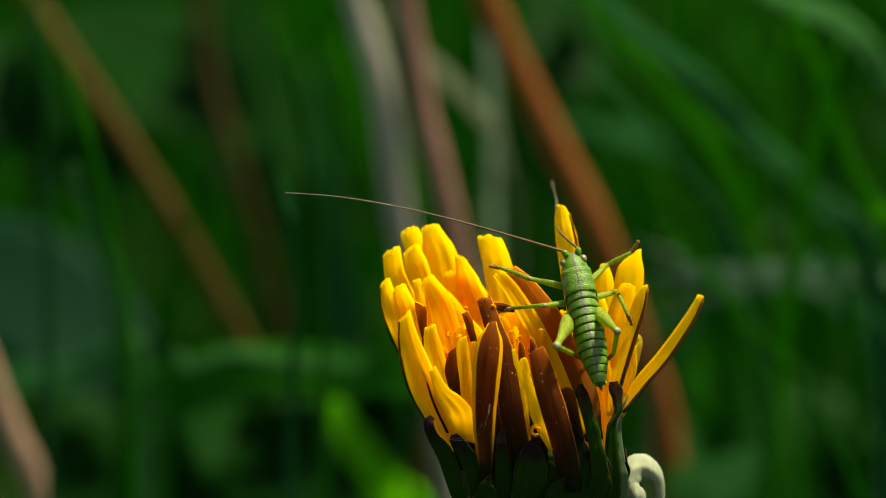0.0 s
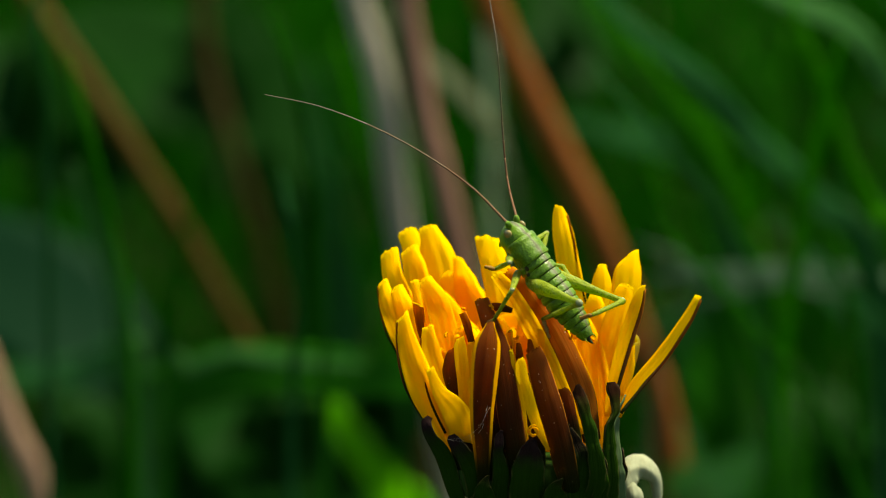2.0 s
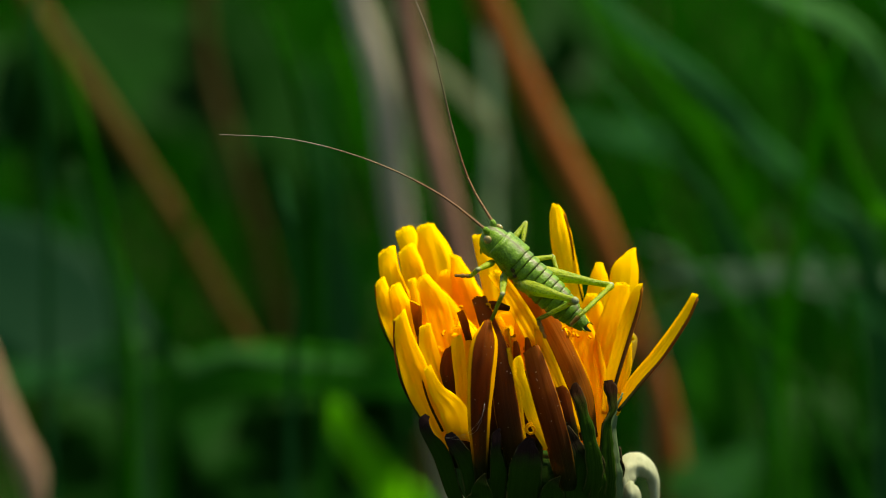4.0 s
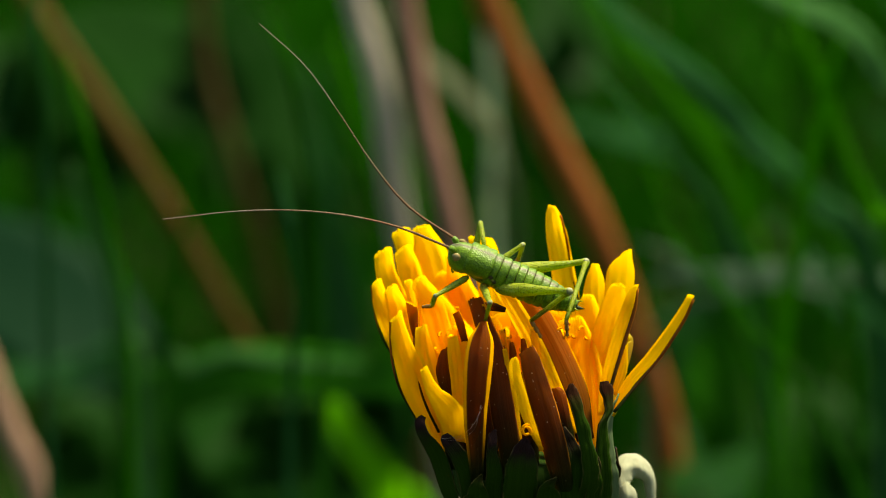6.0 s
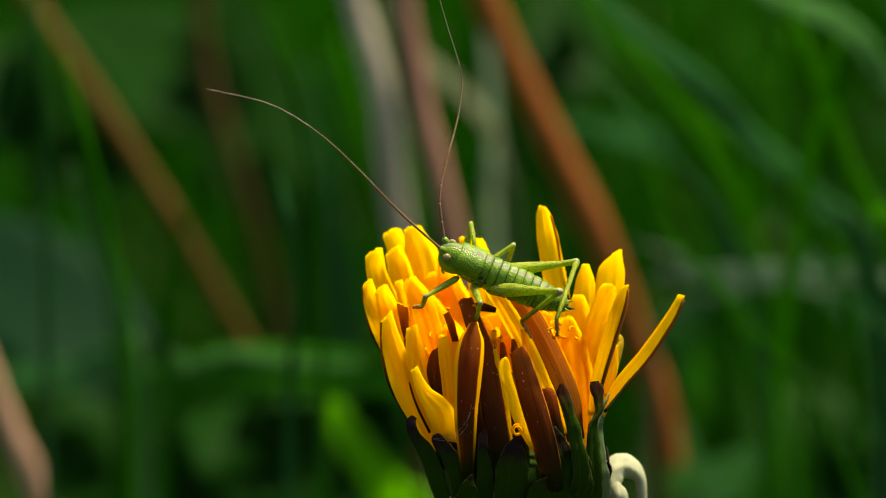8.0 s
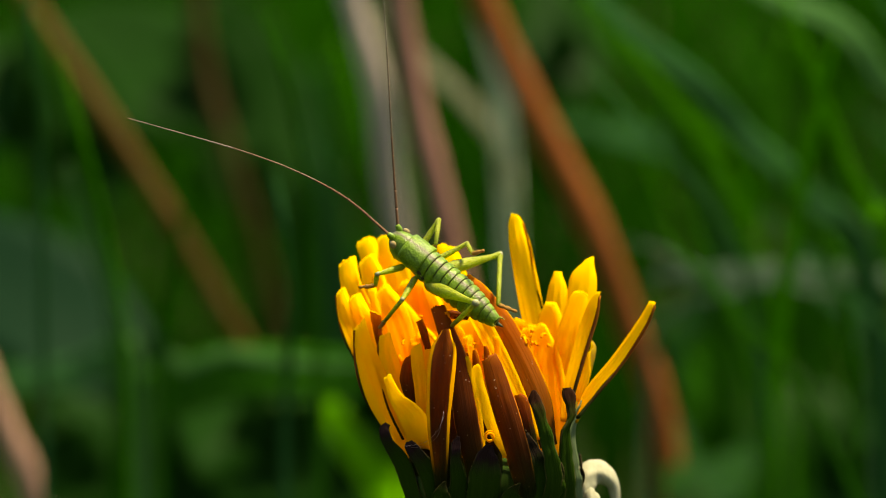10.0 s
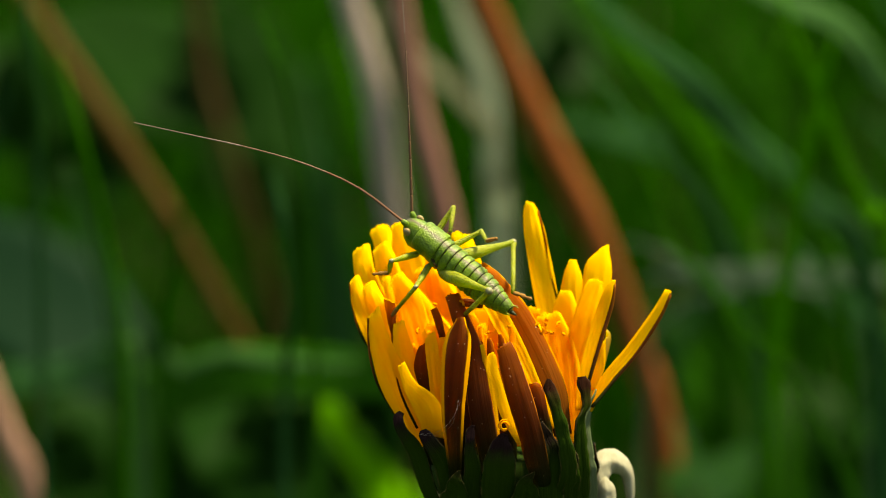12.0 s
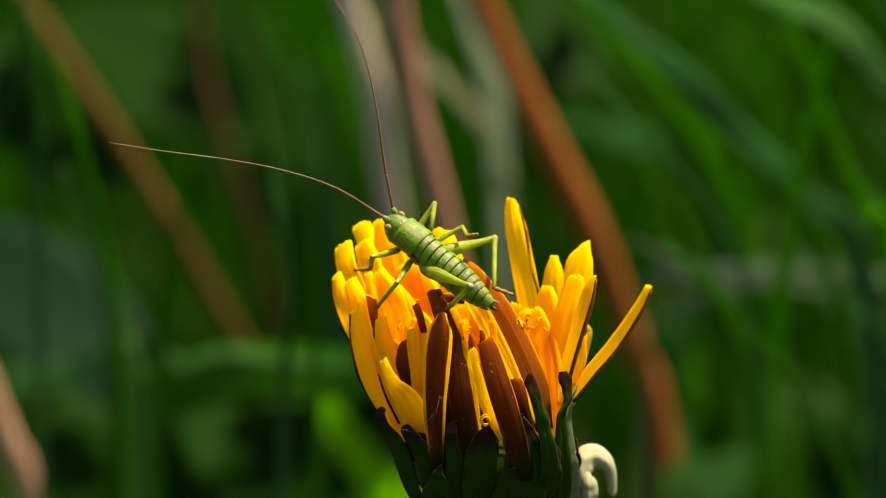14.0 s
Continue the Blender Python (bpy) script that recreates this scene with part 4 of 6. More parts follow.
    inner_floret((4.3, -1, 2.01), (6.81, 1.3, 7.97), (6.1, 0.8, 7.75), 0.86, 160, 'pale', 0.35, 0.5, 0.55)
    inner_floret((2.81, -1, 1.31), (2.97, 1.75, 6.91), (2.37, 1.5, 8.79), 2.79, -85, 'yellow', 0.15, 0.3, 0.55)
    inner_floret((3.14, -1, 1.31), (3.72, 1.2, 6.83), (3.68, 1, 10.4), 2.4, -85, 'yellow', 0.15, 0.28, 0.8)
    inner_floret((2.1, -2, 1.59), (1.92, 0.8, 5.41), (1.3, 0.4, 8.36), 1.99, -80, 'yellow', 0.35, 0.8, 0.55)
    style((-0.11, -6.7, 4.15), 0.27, 60, 1.7, 0.06)
    style((-2.59, -3.2, 10.63), 0.20, 180, 0.8)
    style((2.07, -1.5, 8.64), 0.27, 90, 0.9)
    inner_floret((0.42, -2.8, 1.8), (0.08, -2.2, 6.26), (-0.25, -1.6, 8.66), 1.99, -90, 'heart', 0.2, 0.7, 0.55)
    inner_floret((3.48, -2.4, 1.7), (3.64, -0.9, 5.41), (2.99, 0.2, 9.26), 2.19, -85, 'yellow', 0.15, 0.3, 0.9)
    inner_floret((-1.33, 1, 0.77), (-4.28, 4.8, 8.17), (-4.7, 4.6, 11.03), 3.98, -82, 'yellow', 0.05, 0.3, 0.7)
    inner_floret((-2.18, 0.6, 0.88), (-5.62, 3, 7.22), (-6.05, 3, 10), 3.71, -80, 'heart', 0.05, 0.5, 0.7)
    inner_floret((0.16, 0, 1.04), (-0.88, 1.2, 6.9), (-1.52, 1.6, 9.08), 4.31, -85, 'heart', 0.05, 0.8, 0.7)
    inner_floret((-0.21, -0.2, 0.4), (0.04, 1.71, 6.26), (-0.28, 2.01, 8.23), 1.55, -73, 'heart', 0.35, 0.87, 0.55)
    inner_floret((-1.39, -0.7, 0.54), (-2.11, 0.57, 5.29), (-4.18, 0.74, 7.7), 1.34, -62, 'heart', 0.35, 0.55, 0.55)
    inner_floret((-0.53, -1.11, 0.65), (-0.56, -0.34, 6.61), (-1.33, -0.27, 8.65), 1.28, -124, 'heart', 0.35, 0.59, 0.55)
    inner_floret((-0.88, 0.13, 0.31), (-1.18, 2.43, 6.45), (-2.52, 2.82, 8.29), 0.98, -69, 'heart', 0.35, 0.56, 0.55)
    inner_floret((-0.25, -1.33, 0.71), (-0.05, -0.84, 7.93), (-0.39, -0.82, 9.58), 1.50, -110, 'heart', 0.35, 0.59, 0.55)
    inner_floret((0.5, 0.05, 0.34), (1.35, 2.25, 7.25), (2.09, 2.61, 8.84), 1.56, -87, 'heart', 0.35, 0.77, 0.55)
    inner_floret((-1.02, 0.17, 0.3), (-1.45, 2.54, 6.66), (-3.01, 2.93, 8.42), 1.57, -62, 'heart', 0.35, 0.62, 0.55)
    inner_floret((-0.75, -1.25, 0.69), (-0.96, -0.67, 7.58), (-2.04, -0.64, 9.33), 0.91, -104, 'heart', 0.35, 0.74, 0.55)
    inner_floret((-1.43, -0.31, 0.43), (-2.2, 1.45, 7), (-4.35, 1.72, 8.74), 1.09, -68, 'heart', 0.35, 0.69, 0.55)
    inner_floret((-0.82, -0.67, 0.53), (-1.09, 0.63, 6.34), (-2.31, 0.81, 8.38), 0.90, -57, 'heart', 0.35, 0.51, 0.55)
    inner_floret((0.04, -0.01, 0.35), (0.5, 2.14, 7.93), (0.56, 2.49, 9.3), 1.44, -99, 'heart', 0.35, 0.73, 0.55)
    inner_floret((-1.44, -1.47, 0.75), (-2.22, -1.17, 7.01), (-4.32, -1.19, 9), 1.56, -111, 'heart', 0.35, 0.8, 0.55)
    inner_floret((0.4, 0.17, 0.3), (1.17, 2.54, 7.15), (1.76, 2.93, 8.75), 1.12, -88, 'heart', 0.35, 0.81, 0.55)
    inner_floret((-1.22, -0.18, 0.4), (-1.81, 1.74, 5.85), (-3.66, 2.04, 7.95), 1.49, -122, 'heart', 0.35, 0.88, 0.55)
    inner_floret((-1.27, -0.93, 0.6), (-1.9, 0.05, 6.08), (-3.78, 0.17, 8.27), 1.53, -101, 'heart', 0.35, 0.87, 0.55)
    inner_floret((-0.97, -4.2, 2.19), (-1.28, -3.9, 7.6), (-1.44, -3.6, 8.4), 0.50, 80, 'bark', 0.35, 0.4, 0.55)
    inner_floret((-0.47, -3.8, 2.08), (-0.78, -3.5, 7.81), (-0.94, -3.2, 8.5), 0.50, 80, 'bark', 0.35, 0.4, 0.55)
    inner_floret((-1.36, -4, 2.13), (-1.67, -3.7, 7.15), (-1.83, -3.4, 8.08), 0.50, 80, 'bark', 0.35, 0.4, 0.55)
    inner_floret((0.2, -3.6, 2.02), (-0.12, -3.3, 8.07), (-0.28, -3, 8.66), 0.50, 80, 'bark', 0.35, 0.4, 0.55)
    inner_floret((-0.23, -3.01, 1.86), (-0.94, -2.51, 8.22), (-0.88, -2.41, 8.07), 0.43, -58, 'heart', 0.35, 0.9, 0.55)
    inner_floret((0.34, -2.08, 1.61), (0.43, -1.58, 8.84), (0.22, -1.48, 8.41), 0.47, -80, 'heart', 0.35, 0.9, 0.55)
    inner_floret((-0.81, -3.05, 1.87), (-2.39, -2.55, 8.55), (-2.04, -2.45, 8.29), 0.48, -94, 'heart', 0.35, 0.9, 0.55)
    inner_floret((0.54, -2.28, 1.66), (0.95, -1.78, 8.16), (0.63, -1.68, 7.97), 0.39, -73, 'heart', 0.35, 0.9, 0.55)
    inner_floret((0.39, -2.91, 1.83), (0.61, -2.41, 7.94), (0.36, -2.31, 7.88), 0.52, -46, 'heart', 0.35, 0.9, 0.55)
    inner_floret((0.34, -2.06, 1.6), (0.43, -1.56, 7.43), (0.22, -1.46, 7.47), 0.44, -86, 'heart', 0.35, 0.9, 0.55)
    inner_floret((-0.53, -2.09, 1.61), (-1.74, -1.59, 7.73), (-1.51, -1.49, 7.67), 0.43, -67, 'heart', 0.35, 0.9, 0.55)
    inner_floret((0.36, -3.16, 1.9), (0.52, -2.66, 8.2), (0.29, -2.56, 8.07), 0.51, -80, 'heart', 0.35, 0.9, 0.55)
    inner_floret((0.29, -2.53, 1.73), (0.32, -2.03, 8.68), (0.13, -1.93, 8.34), 0.50, -74, 'heart', 0.35, 0.9, 0.55)
    inner_floret((0.36, -3.18, 1.91), (0.52, -2.68, 9.64), (0.29, -2.58, 9.03), 0.42, -72, 'heart', 0.35, 0.9, 0.55)
    inner_floret((-0.45, -2.52, 1.73), (-1.53, -2.02, 8.14), (-1.35, -1.92, 7.98), 0.31, -93, 'heart', 0.35, 0.9, 0.55)
    inner_floret((-0.46, -3.21, 1.92), (-1.52, -2.71, 9.59), (-1.34, -2.61, 9), 0.38, -128, 'heart', 0.35, 0.9, 0.55)
    inner_floret((-0.5, -2.75, 1.79), (-1.64, -2.25, 9.52), (-1.44, -2.15, 8.92), 0.40, -77, 'heart', 0.35, 0.9, 0.55)
    inner_floret((0.17, -2.14, 1.62), (0.01, -1.64, 8.96), (-0.11, -1.54, 8.5), 0.30, -101, 'heart', 0.35, 0.9, 0.55)
    inner_floret((-0.37, -3.24, 1.92), (-1.3, -2.74, 8.87), (-1.17, -2.64, 8.52), 0.52, -105, 'heart', 0.35, 0.9, 0.55)
    inner_floret((-0.77, -3.27, 1.93), (-2.29, -2.77, 8.47), (-1.97, -2.67, 8.26), 0.44, -109, 'heart', 0.35, 0.9, 0.55)
    inner_floret((-3.4, -1.38, 1.42), (-4.92, -0.88, 7.55), (-4.59, -0.78, 7.5), 0.44, -52, 'heart', 0.35, 0.9, 0.55)
    inner_floret((-3.33, -2.06, 1.6), (-4.73, -1.56, 8.77), (-4.44, -1.46, 8.36), 0.49, -82, 'heart', 0.35, 0.9, 0.55)
    inner_floret((-2.93, -1.59, 1.48), (-3.75, -1.09, 7.59), (-3.66, -0.99, 7.53), 0.42, -43, 'heart', 0.35, 0.9, 0.55)
    inner_floret((-4.13, -1.63, 1.49), (-6.73, -1.13, 9.14), (-6.04, -1.03, 8.57), 0.49, -133, 'heart', 0.35, 0.9, 0.55)
    inner_floret((-3.34, -1.82, 1.54), (-4.77, -1.32, 7.78), (-4.47, -1.22, 7.68), 0.45, -123, 'heart', 0.35, 0.9, 0.55)
    inner_floret((-3.76, -1.82, 1.54), (-5.82, -1.32, 7.63), (-5.31, -1.22, 7.58), 0.59, -40, 'heart', 0.35, 0.9, 0.55)
    inner_floret((-3.38, -1.22, 1.37), (-4.88, -0.72, 8.77), (-4.56, -0.62, 8.29), 0.46, -100, 'heart', 0.35, 0.9, 0.55)
    inner_floret((-3.73, -1.71, 1.51), (-5.74, -1.21, 7.59), (-5.25, -1.11, 7.54), 0.41, -93, 'heart', 0.35, 0.9, 0.55)
    inner_floret((-3.98, -1.76, 1.52), (-6.35, -1.26, 8.25), (-5.74, -1.16, 7.99), 0.41, -56, 'heart', 0.35, 0.9, 0.55)
    inner_floret((-3.1, -1.67, 1.5), (-4.16, -1.17, 9.32), (-3.98, -1.07, 8.69), 0.40, -38, 'heart', 0.35, 0.9, 0.55)
    pick = random.Random(23)
    for (x0, x1), (z0, z1), y, count in (((-6.4, -3.9), (8.0, 10.0), -0.2, 2), ((-1.8, 0.3), (7.6, 9.0), -1.6, 5), ((1.9, 3.6), (7.9, 9.1), -0.2, 14)):
        for _ in range(count):
            style((pick.uniform(x0, x1), y + pick.uniform(-0.8, 0.8), pick.uniform(z0, z1)), pick.uniform(0.07, 0.16), pick.uniform(0, 360), pick.uniform(0.25, 0.5), 0.08)
    curl([(5.67, 0.6, -1.7), (5.76, 1, -0.62), (6.27, 1.4, -0.28), (6.87, 1.6, -0.41), (7.41, 1.7, -0.98), (7.58, 1.8, -1.8), (7.67, 2, -2.84)], (6.5, 2.6, -2.2), (1.06, 1.38, 1.65, 1.43, 0.9, 0.69, 0.51))
    curl([(6.01, 0.4, -2.69), (6.06, 0.3, -1.83), (6.06, 0.4, -1.26), (6.05, 0.6, -1.05)], (6.2, 1.6, -3.2), (1.28, 1.22, 0.88, 0.44))
    for drop, thick in ((0.0, 0.0042), (0.14, 0.0032)):
        path = [Vector(p) * MM + UP + Vector((drop, -drop, -drop * 0.7)) * MM * (k % 4 > 0) for k, p in enumerate([(-5.12, -5.6, 3.34), (-4.5, -6.2, 3.54), (-3.85, -6.6, 3.81), (-3.24, -7, 4.45), (-2.89, -7.2, 5.14), (-2.76, -6.9, 5.73)])]
        part("thread", mesh_of("thread", *tube(spline(path, 24), [thick * MM] * 24, 5), [thread_white]), flower, "fine pale spider thread")


flower_parts()


# ---- the cricket ----
cricket = thing("bush_cricket", HEAD, "green speckled bush-cricket nymph with long thin antennae on the flower", "insect")


def loft(sections, sides=22, power=1.0):
    """A body piece along x from (x, half width, top, bottom) sections, in millimetres."""
    verts, faces = [], []
    for x, hw, top, bot in sections:
        mid, hz = (top + bot) / 2, (top - bot) / 2
        for k in range(sides):
            a = 2 * math.pi * k / sides
            c, s = math.cos(a), math.sin(a)
            verts.append(Vector((x, 0.92 * hw * math.copysign(abs(c) ** power, c), mid + hz * math.copysign(abs(s) ** power, s))) * MM)
    n = len(sections)
    for i in range(n - 1):
        for k in range(sides):
            j = (k + 1) % sides
            faces.append((i * sides + k, i * sides + j, (i + 1) * sides + j, (i + 1) * sides + k))
    faces.append(tuple(range(sides - 1, -1, -1)))
    faces.append(tuple(range((n - 1) * sides, n * sides)))
    return verts, faces


def limb(length, radii, sides=10, flat=1.0, spines=0):
    """A leg piece along +x: radii (share of the length, radius) in millimetres, with spines in two rows."""
    verts, faces = [], []
    for t, r in radii:
        for k in range(sides):
            a = 2 * math.pi * k / sides
            verts.append(Vector((t * length, r * flat * math.cos(a), r * math.sin(a))) * MM)
    n = len(radii)
    for i in range(n - 1):
        for k in range(sides):
            j = (k + 1) % sides
            faces.append((i * sides + k, i * sides + j, (i + 1) * sides + j, (i + 1) * sides + k))
    faces.append(tuple(range(sides - 1, -1, -1)))
    faces.append(tuple(range((n - 1) * sides, n * sides)))
    for s in range(spines):
        x = length * (0.2 + 0.75 * s / max(1, spines - 1))
        for side in (-1, 1):
            at = len(verts)
            foot = Vector((x, side * 0.10, 0.04))
            for d in ((-0.03, 0, 0), (0.03, 0, 0), (0, 0, 0.04), (0.10, side * 0.15, 0.08)):
                verts.append((foot + Vector(d)) * MM)
            faces += [(at, at + 1, at + 3), (at + 1, at + 2, at + 3), (at + 2, at, at + 3), (at, at + 2, at + 1)]
    return verts, faces


def ball(center, size, rows=10, sides=14):
    verts, faces = [], []
    for i in range(rows + 1):
        a = math.pi * i / rows
        for k in range(sides):
            b = 2 * math.pi * k / sides
            verts.append((Vector(center) + Vector((size[0] * math.sin(a) * math.cos(b), size[1] * math.sin(a) * math.sin(b), size[2] * math.cos(a)))) * MM)
    for i in range(rows):
        for k in range(sides):
            j = (k + 1) % sides
            faces.append((i * sides + k, (i + 1) * sides + k, (i + 1) * sides + j, i * sides + j))
    return verts, faces


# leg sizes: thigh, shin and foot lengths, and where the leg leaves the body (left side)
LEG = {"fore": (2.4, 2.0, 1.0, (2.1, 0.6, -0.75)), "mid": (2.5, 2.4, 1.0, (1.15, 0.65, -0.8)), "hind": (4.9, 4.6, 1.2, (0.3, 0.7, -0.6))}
ANTENNA_PIECES, ANTENNA_PIECE = 16, 1.06


def cricket_parts():
    """The body, and the pieces that move: {(side, leg, piece) or ('antenna', side, number): object}."""
    moving = {}
    head = part("head", mesh_of("head", *loft(((3.75, 0.18, 0.42, 0.1), (3.62, 0.42, 0.66, -0.5), (3.35, 0.66, 0.86, -0.95), (2.95, 0.84, 1.0, -1.12), (2.5, 0.9, 1.04, -1.0), (2.2, 0.8, 0.95, -0.8))), [skin_body]), cricket, "rounded green head")
    for side in (1, -1):
        part("eye", mesh_of("eye", *ball((3.2, side * 0.60, 0.44), (0.26, 0.20, 0.28)), [eye_material]), head, "pale beige eye")
        part("palp", mesh_of("palp", *tube(spline([Vector((3.1, side * 0.25, -0.8)) * MM, Vector((3.12, side * 0.3, -1.05)) * MM, Vector((2.95, side * 0.32, -1.22)) * MM], 6), [0.07 * MM] * 6, 7), [skin_leg]), head)
    part("pronotum", mesh_of("pronotum", *loft(((2.62, 0.9, 1.04, -0.55), (2.55, 0.97, 1.12, -0.62), (2.3, 0.99, 1.14, -0.66), (2.18, 0.95, 1.115, -0.67), (2.06, 1.0, 1.15, -0.68), (1.7, 1.03, 1.17, -0.66), (1.55, 0.99, 1.14, -0.64), (1.4, 1.03, 1.17, -0.62), (1.12, 1.03, 1.17, -0.5), (1.06, 0.99, 1.12, -0.44)), power=0.85), [skin_body]), cricket, "saddle-shaped green neck shield")
    edges = (1.14, 0.62, 0.08, -0.42, -0.92, -1.42, -1.92, -2.42, -2.9, -3.36, -3.8, -4.35)

    def girth(x):
        t = (1.2 - x) / 5.5
        full = 1 - 0.62 * max(0.0, (t - 0.42) / 0.58) ** 2.1
        return 1.0 * full, 1.14 * full - 0.1 * t, -1.12 * full ** 0.9

    plates = []
    for i in range(len(edges) - 1):
        a, b = edges[i], edges[i + 1]
        sections = []
        for t, grow, flank in ((-0.04, 0.93, 0.86), (0.1, 0.965, 0.93), (0.32, 0.99, 1.02), (0.48, 0.995, 0.97), (0.66, 1.005, 1.03), (0.86, 1.015, 0.99), (0.95, 0.995, 0.93), (1.05, 0.92, 0.86)):
            hw, top, bot = girth(a + (b - a) * t)
            sections.append((a + (b - a) * t, hw * flank, top * grow, bot * grow))
        name = "thorax_plate" if i < 2 else "abdomen_segment"
        verts, faces = loft(sections)
        slots = [1 if k // 22 == 6 and k < 154 and 2 <= k % 22 <= 8 else 0 for k in range(len(faces))]
        plates.append(part(name, mesh_of(name, verts, faces, [skin_body, skin_seam], slots), cricket))
    for side in (1, -1):
        part("cercus", mesh_of("cercus", *tube(spline([Vector((-4.1, side * 0.22, 0.05)) * MM, Vector((-4.35, side * 0.34, 0.08)) * MM, Vector((-4.62, side * 0.38, 0.12)) * MM], 6), [0.07 * MM, 0.07 * MM, 0.06 * MM, 0.045 * MM, 0.03 * MM, 0.012 * MM], 8), [skin_leg]), plates[-1], "small pointed tail feeler")
    part("ovipositor", mesh_of("ovipositor", *tube(spline([Vector((-4.15, 0, -0.15)) * MM, Vector((-4.5, 0, -0.1)) * MM, Vector((-4.85, 0, 0.02)) * MM], 6), [0.17 * MM, 0.16 * MM, 0.13 * MM, 0.1 * MM, 0.06 * MM, 0.02 * MM], 8), [skin_dark]), plates[-1], "short dark egg-laying tube")
    for side in (1, -1):
        for x, z, size, mat in ((0.92, 0.30, 0.16, skin_seam), (0.62, 0.05, 0.13, skin_seam), (0.76, 0.12, 0.09, eye_material)):
            part("side_mark", mesh_of("side_mark", *ball((x, side * 0.90, z), (size, 0.05, size), 6, 10), [mat]), plates[0], "small mark on the flank")
    part("belly", mesh_of("belly", *loft(((2.5, 0.5, 0.0, -0.95), (1.5, 0.7, 0.0, -1.1), (0.3, 0.7, 0.0, -1.1), (-0.2, 0.5, 0.0, -0.9))), [skin_leg]), cricket, "paler green underside of the thorax")
    shapes = {
        "fore": (((0, 0.16), (0.1, 0.25), (0.45, 0.24), (0.9, 0.16), (0.96, 0.18), (1.0, 0.15)), ((0, 0.15), (0.15, 0.135), (0.35, 0.155), (1, 0.105))),
        "mid": (((0, 0.16), (0.1, 0.24), (0.45, 0.23), (0.9, 0.16), (0.96, 0.18), (1.0, 0.15)), ((0, 0.15), (0.15, 0.13), (1, 0.105))),
        "hind": (((0, 0.22), (0.06, 0.40), (0.2, 0.52), (0.4, 0.46), (0.6, 0.33), (0.8, 0.225), (0.93, 0.22), (0.97, 0.26), (1.0, 0.2)), ((0, 0.20), (0.05, 0.21), (0.12, 0.15), (0.6, 0.145), (1, 0.13)))}
    for side in (1, -1):
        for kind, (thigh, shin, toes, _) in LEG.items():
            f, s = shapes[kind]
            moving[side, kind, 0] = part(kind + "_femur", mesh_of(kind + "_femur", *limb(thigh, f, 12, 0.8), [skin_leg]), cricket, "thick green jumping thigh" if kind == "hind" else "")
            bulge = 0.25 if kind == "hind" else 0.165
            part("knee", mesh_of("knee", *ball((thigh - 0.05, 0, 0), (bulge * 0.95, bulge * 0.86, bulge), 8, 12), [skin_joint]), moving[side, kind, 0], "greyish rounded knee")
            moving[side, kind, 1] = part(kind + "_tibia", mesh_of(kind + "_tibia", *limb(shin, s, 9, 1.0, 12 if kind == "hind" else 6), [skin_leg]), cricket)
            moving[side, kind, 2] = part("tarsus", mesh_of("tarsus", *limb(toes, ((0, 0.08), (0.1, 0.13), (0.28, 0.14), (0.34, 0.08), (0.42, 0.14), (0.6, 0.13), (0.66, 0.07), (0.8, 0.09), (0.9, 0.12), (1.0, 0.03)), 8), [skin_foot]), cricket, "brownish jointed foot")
        scape = part("antenna", mesh_of("antenna", *limb(0.5, ((0, 0.13), (0.3, 0.2), (0.8, 0.17), (1, 0.1)), 10), [skin_body]), cricket, "very long thin brown antenna")
        scape.matrix_basis = Matrix.Translation(Vector((3.4, side * 0.3, 0.55)) * MM) @ Vector((1, 0, 0)).rotation_difference(Vector((0.8, side * 0.25, 0.45))).to_matrix().to_4x4()
        for i in range(ANTENNA_PIECES):
            r0 = 0.070 * (1 - i / ANTENNA_PIECES) ** 1.4 + 0.021
            r1 = 0.070 * (1 - (i + 1) / ANTENNA_PIECES) ** 1.4 + 0.021
            rings = [(k / 8, (r0 + (r1 - r0) * k / 8) * (1.0 if k % 2 else 0.86)) for k in range(9)]
            moving["antenna", side, i] = part("antenna_piece", mesh_of("antenna_piece", *limb(ANTENNA_PIECE, rings, 7), [ANTENNA_SKIN[0 if i < 5 else 1 if i < 10 else 2]]), cricket)
    return moving


MOVING = cricket_parts()


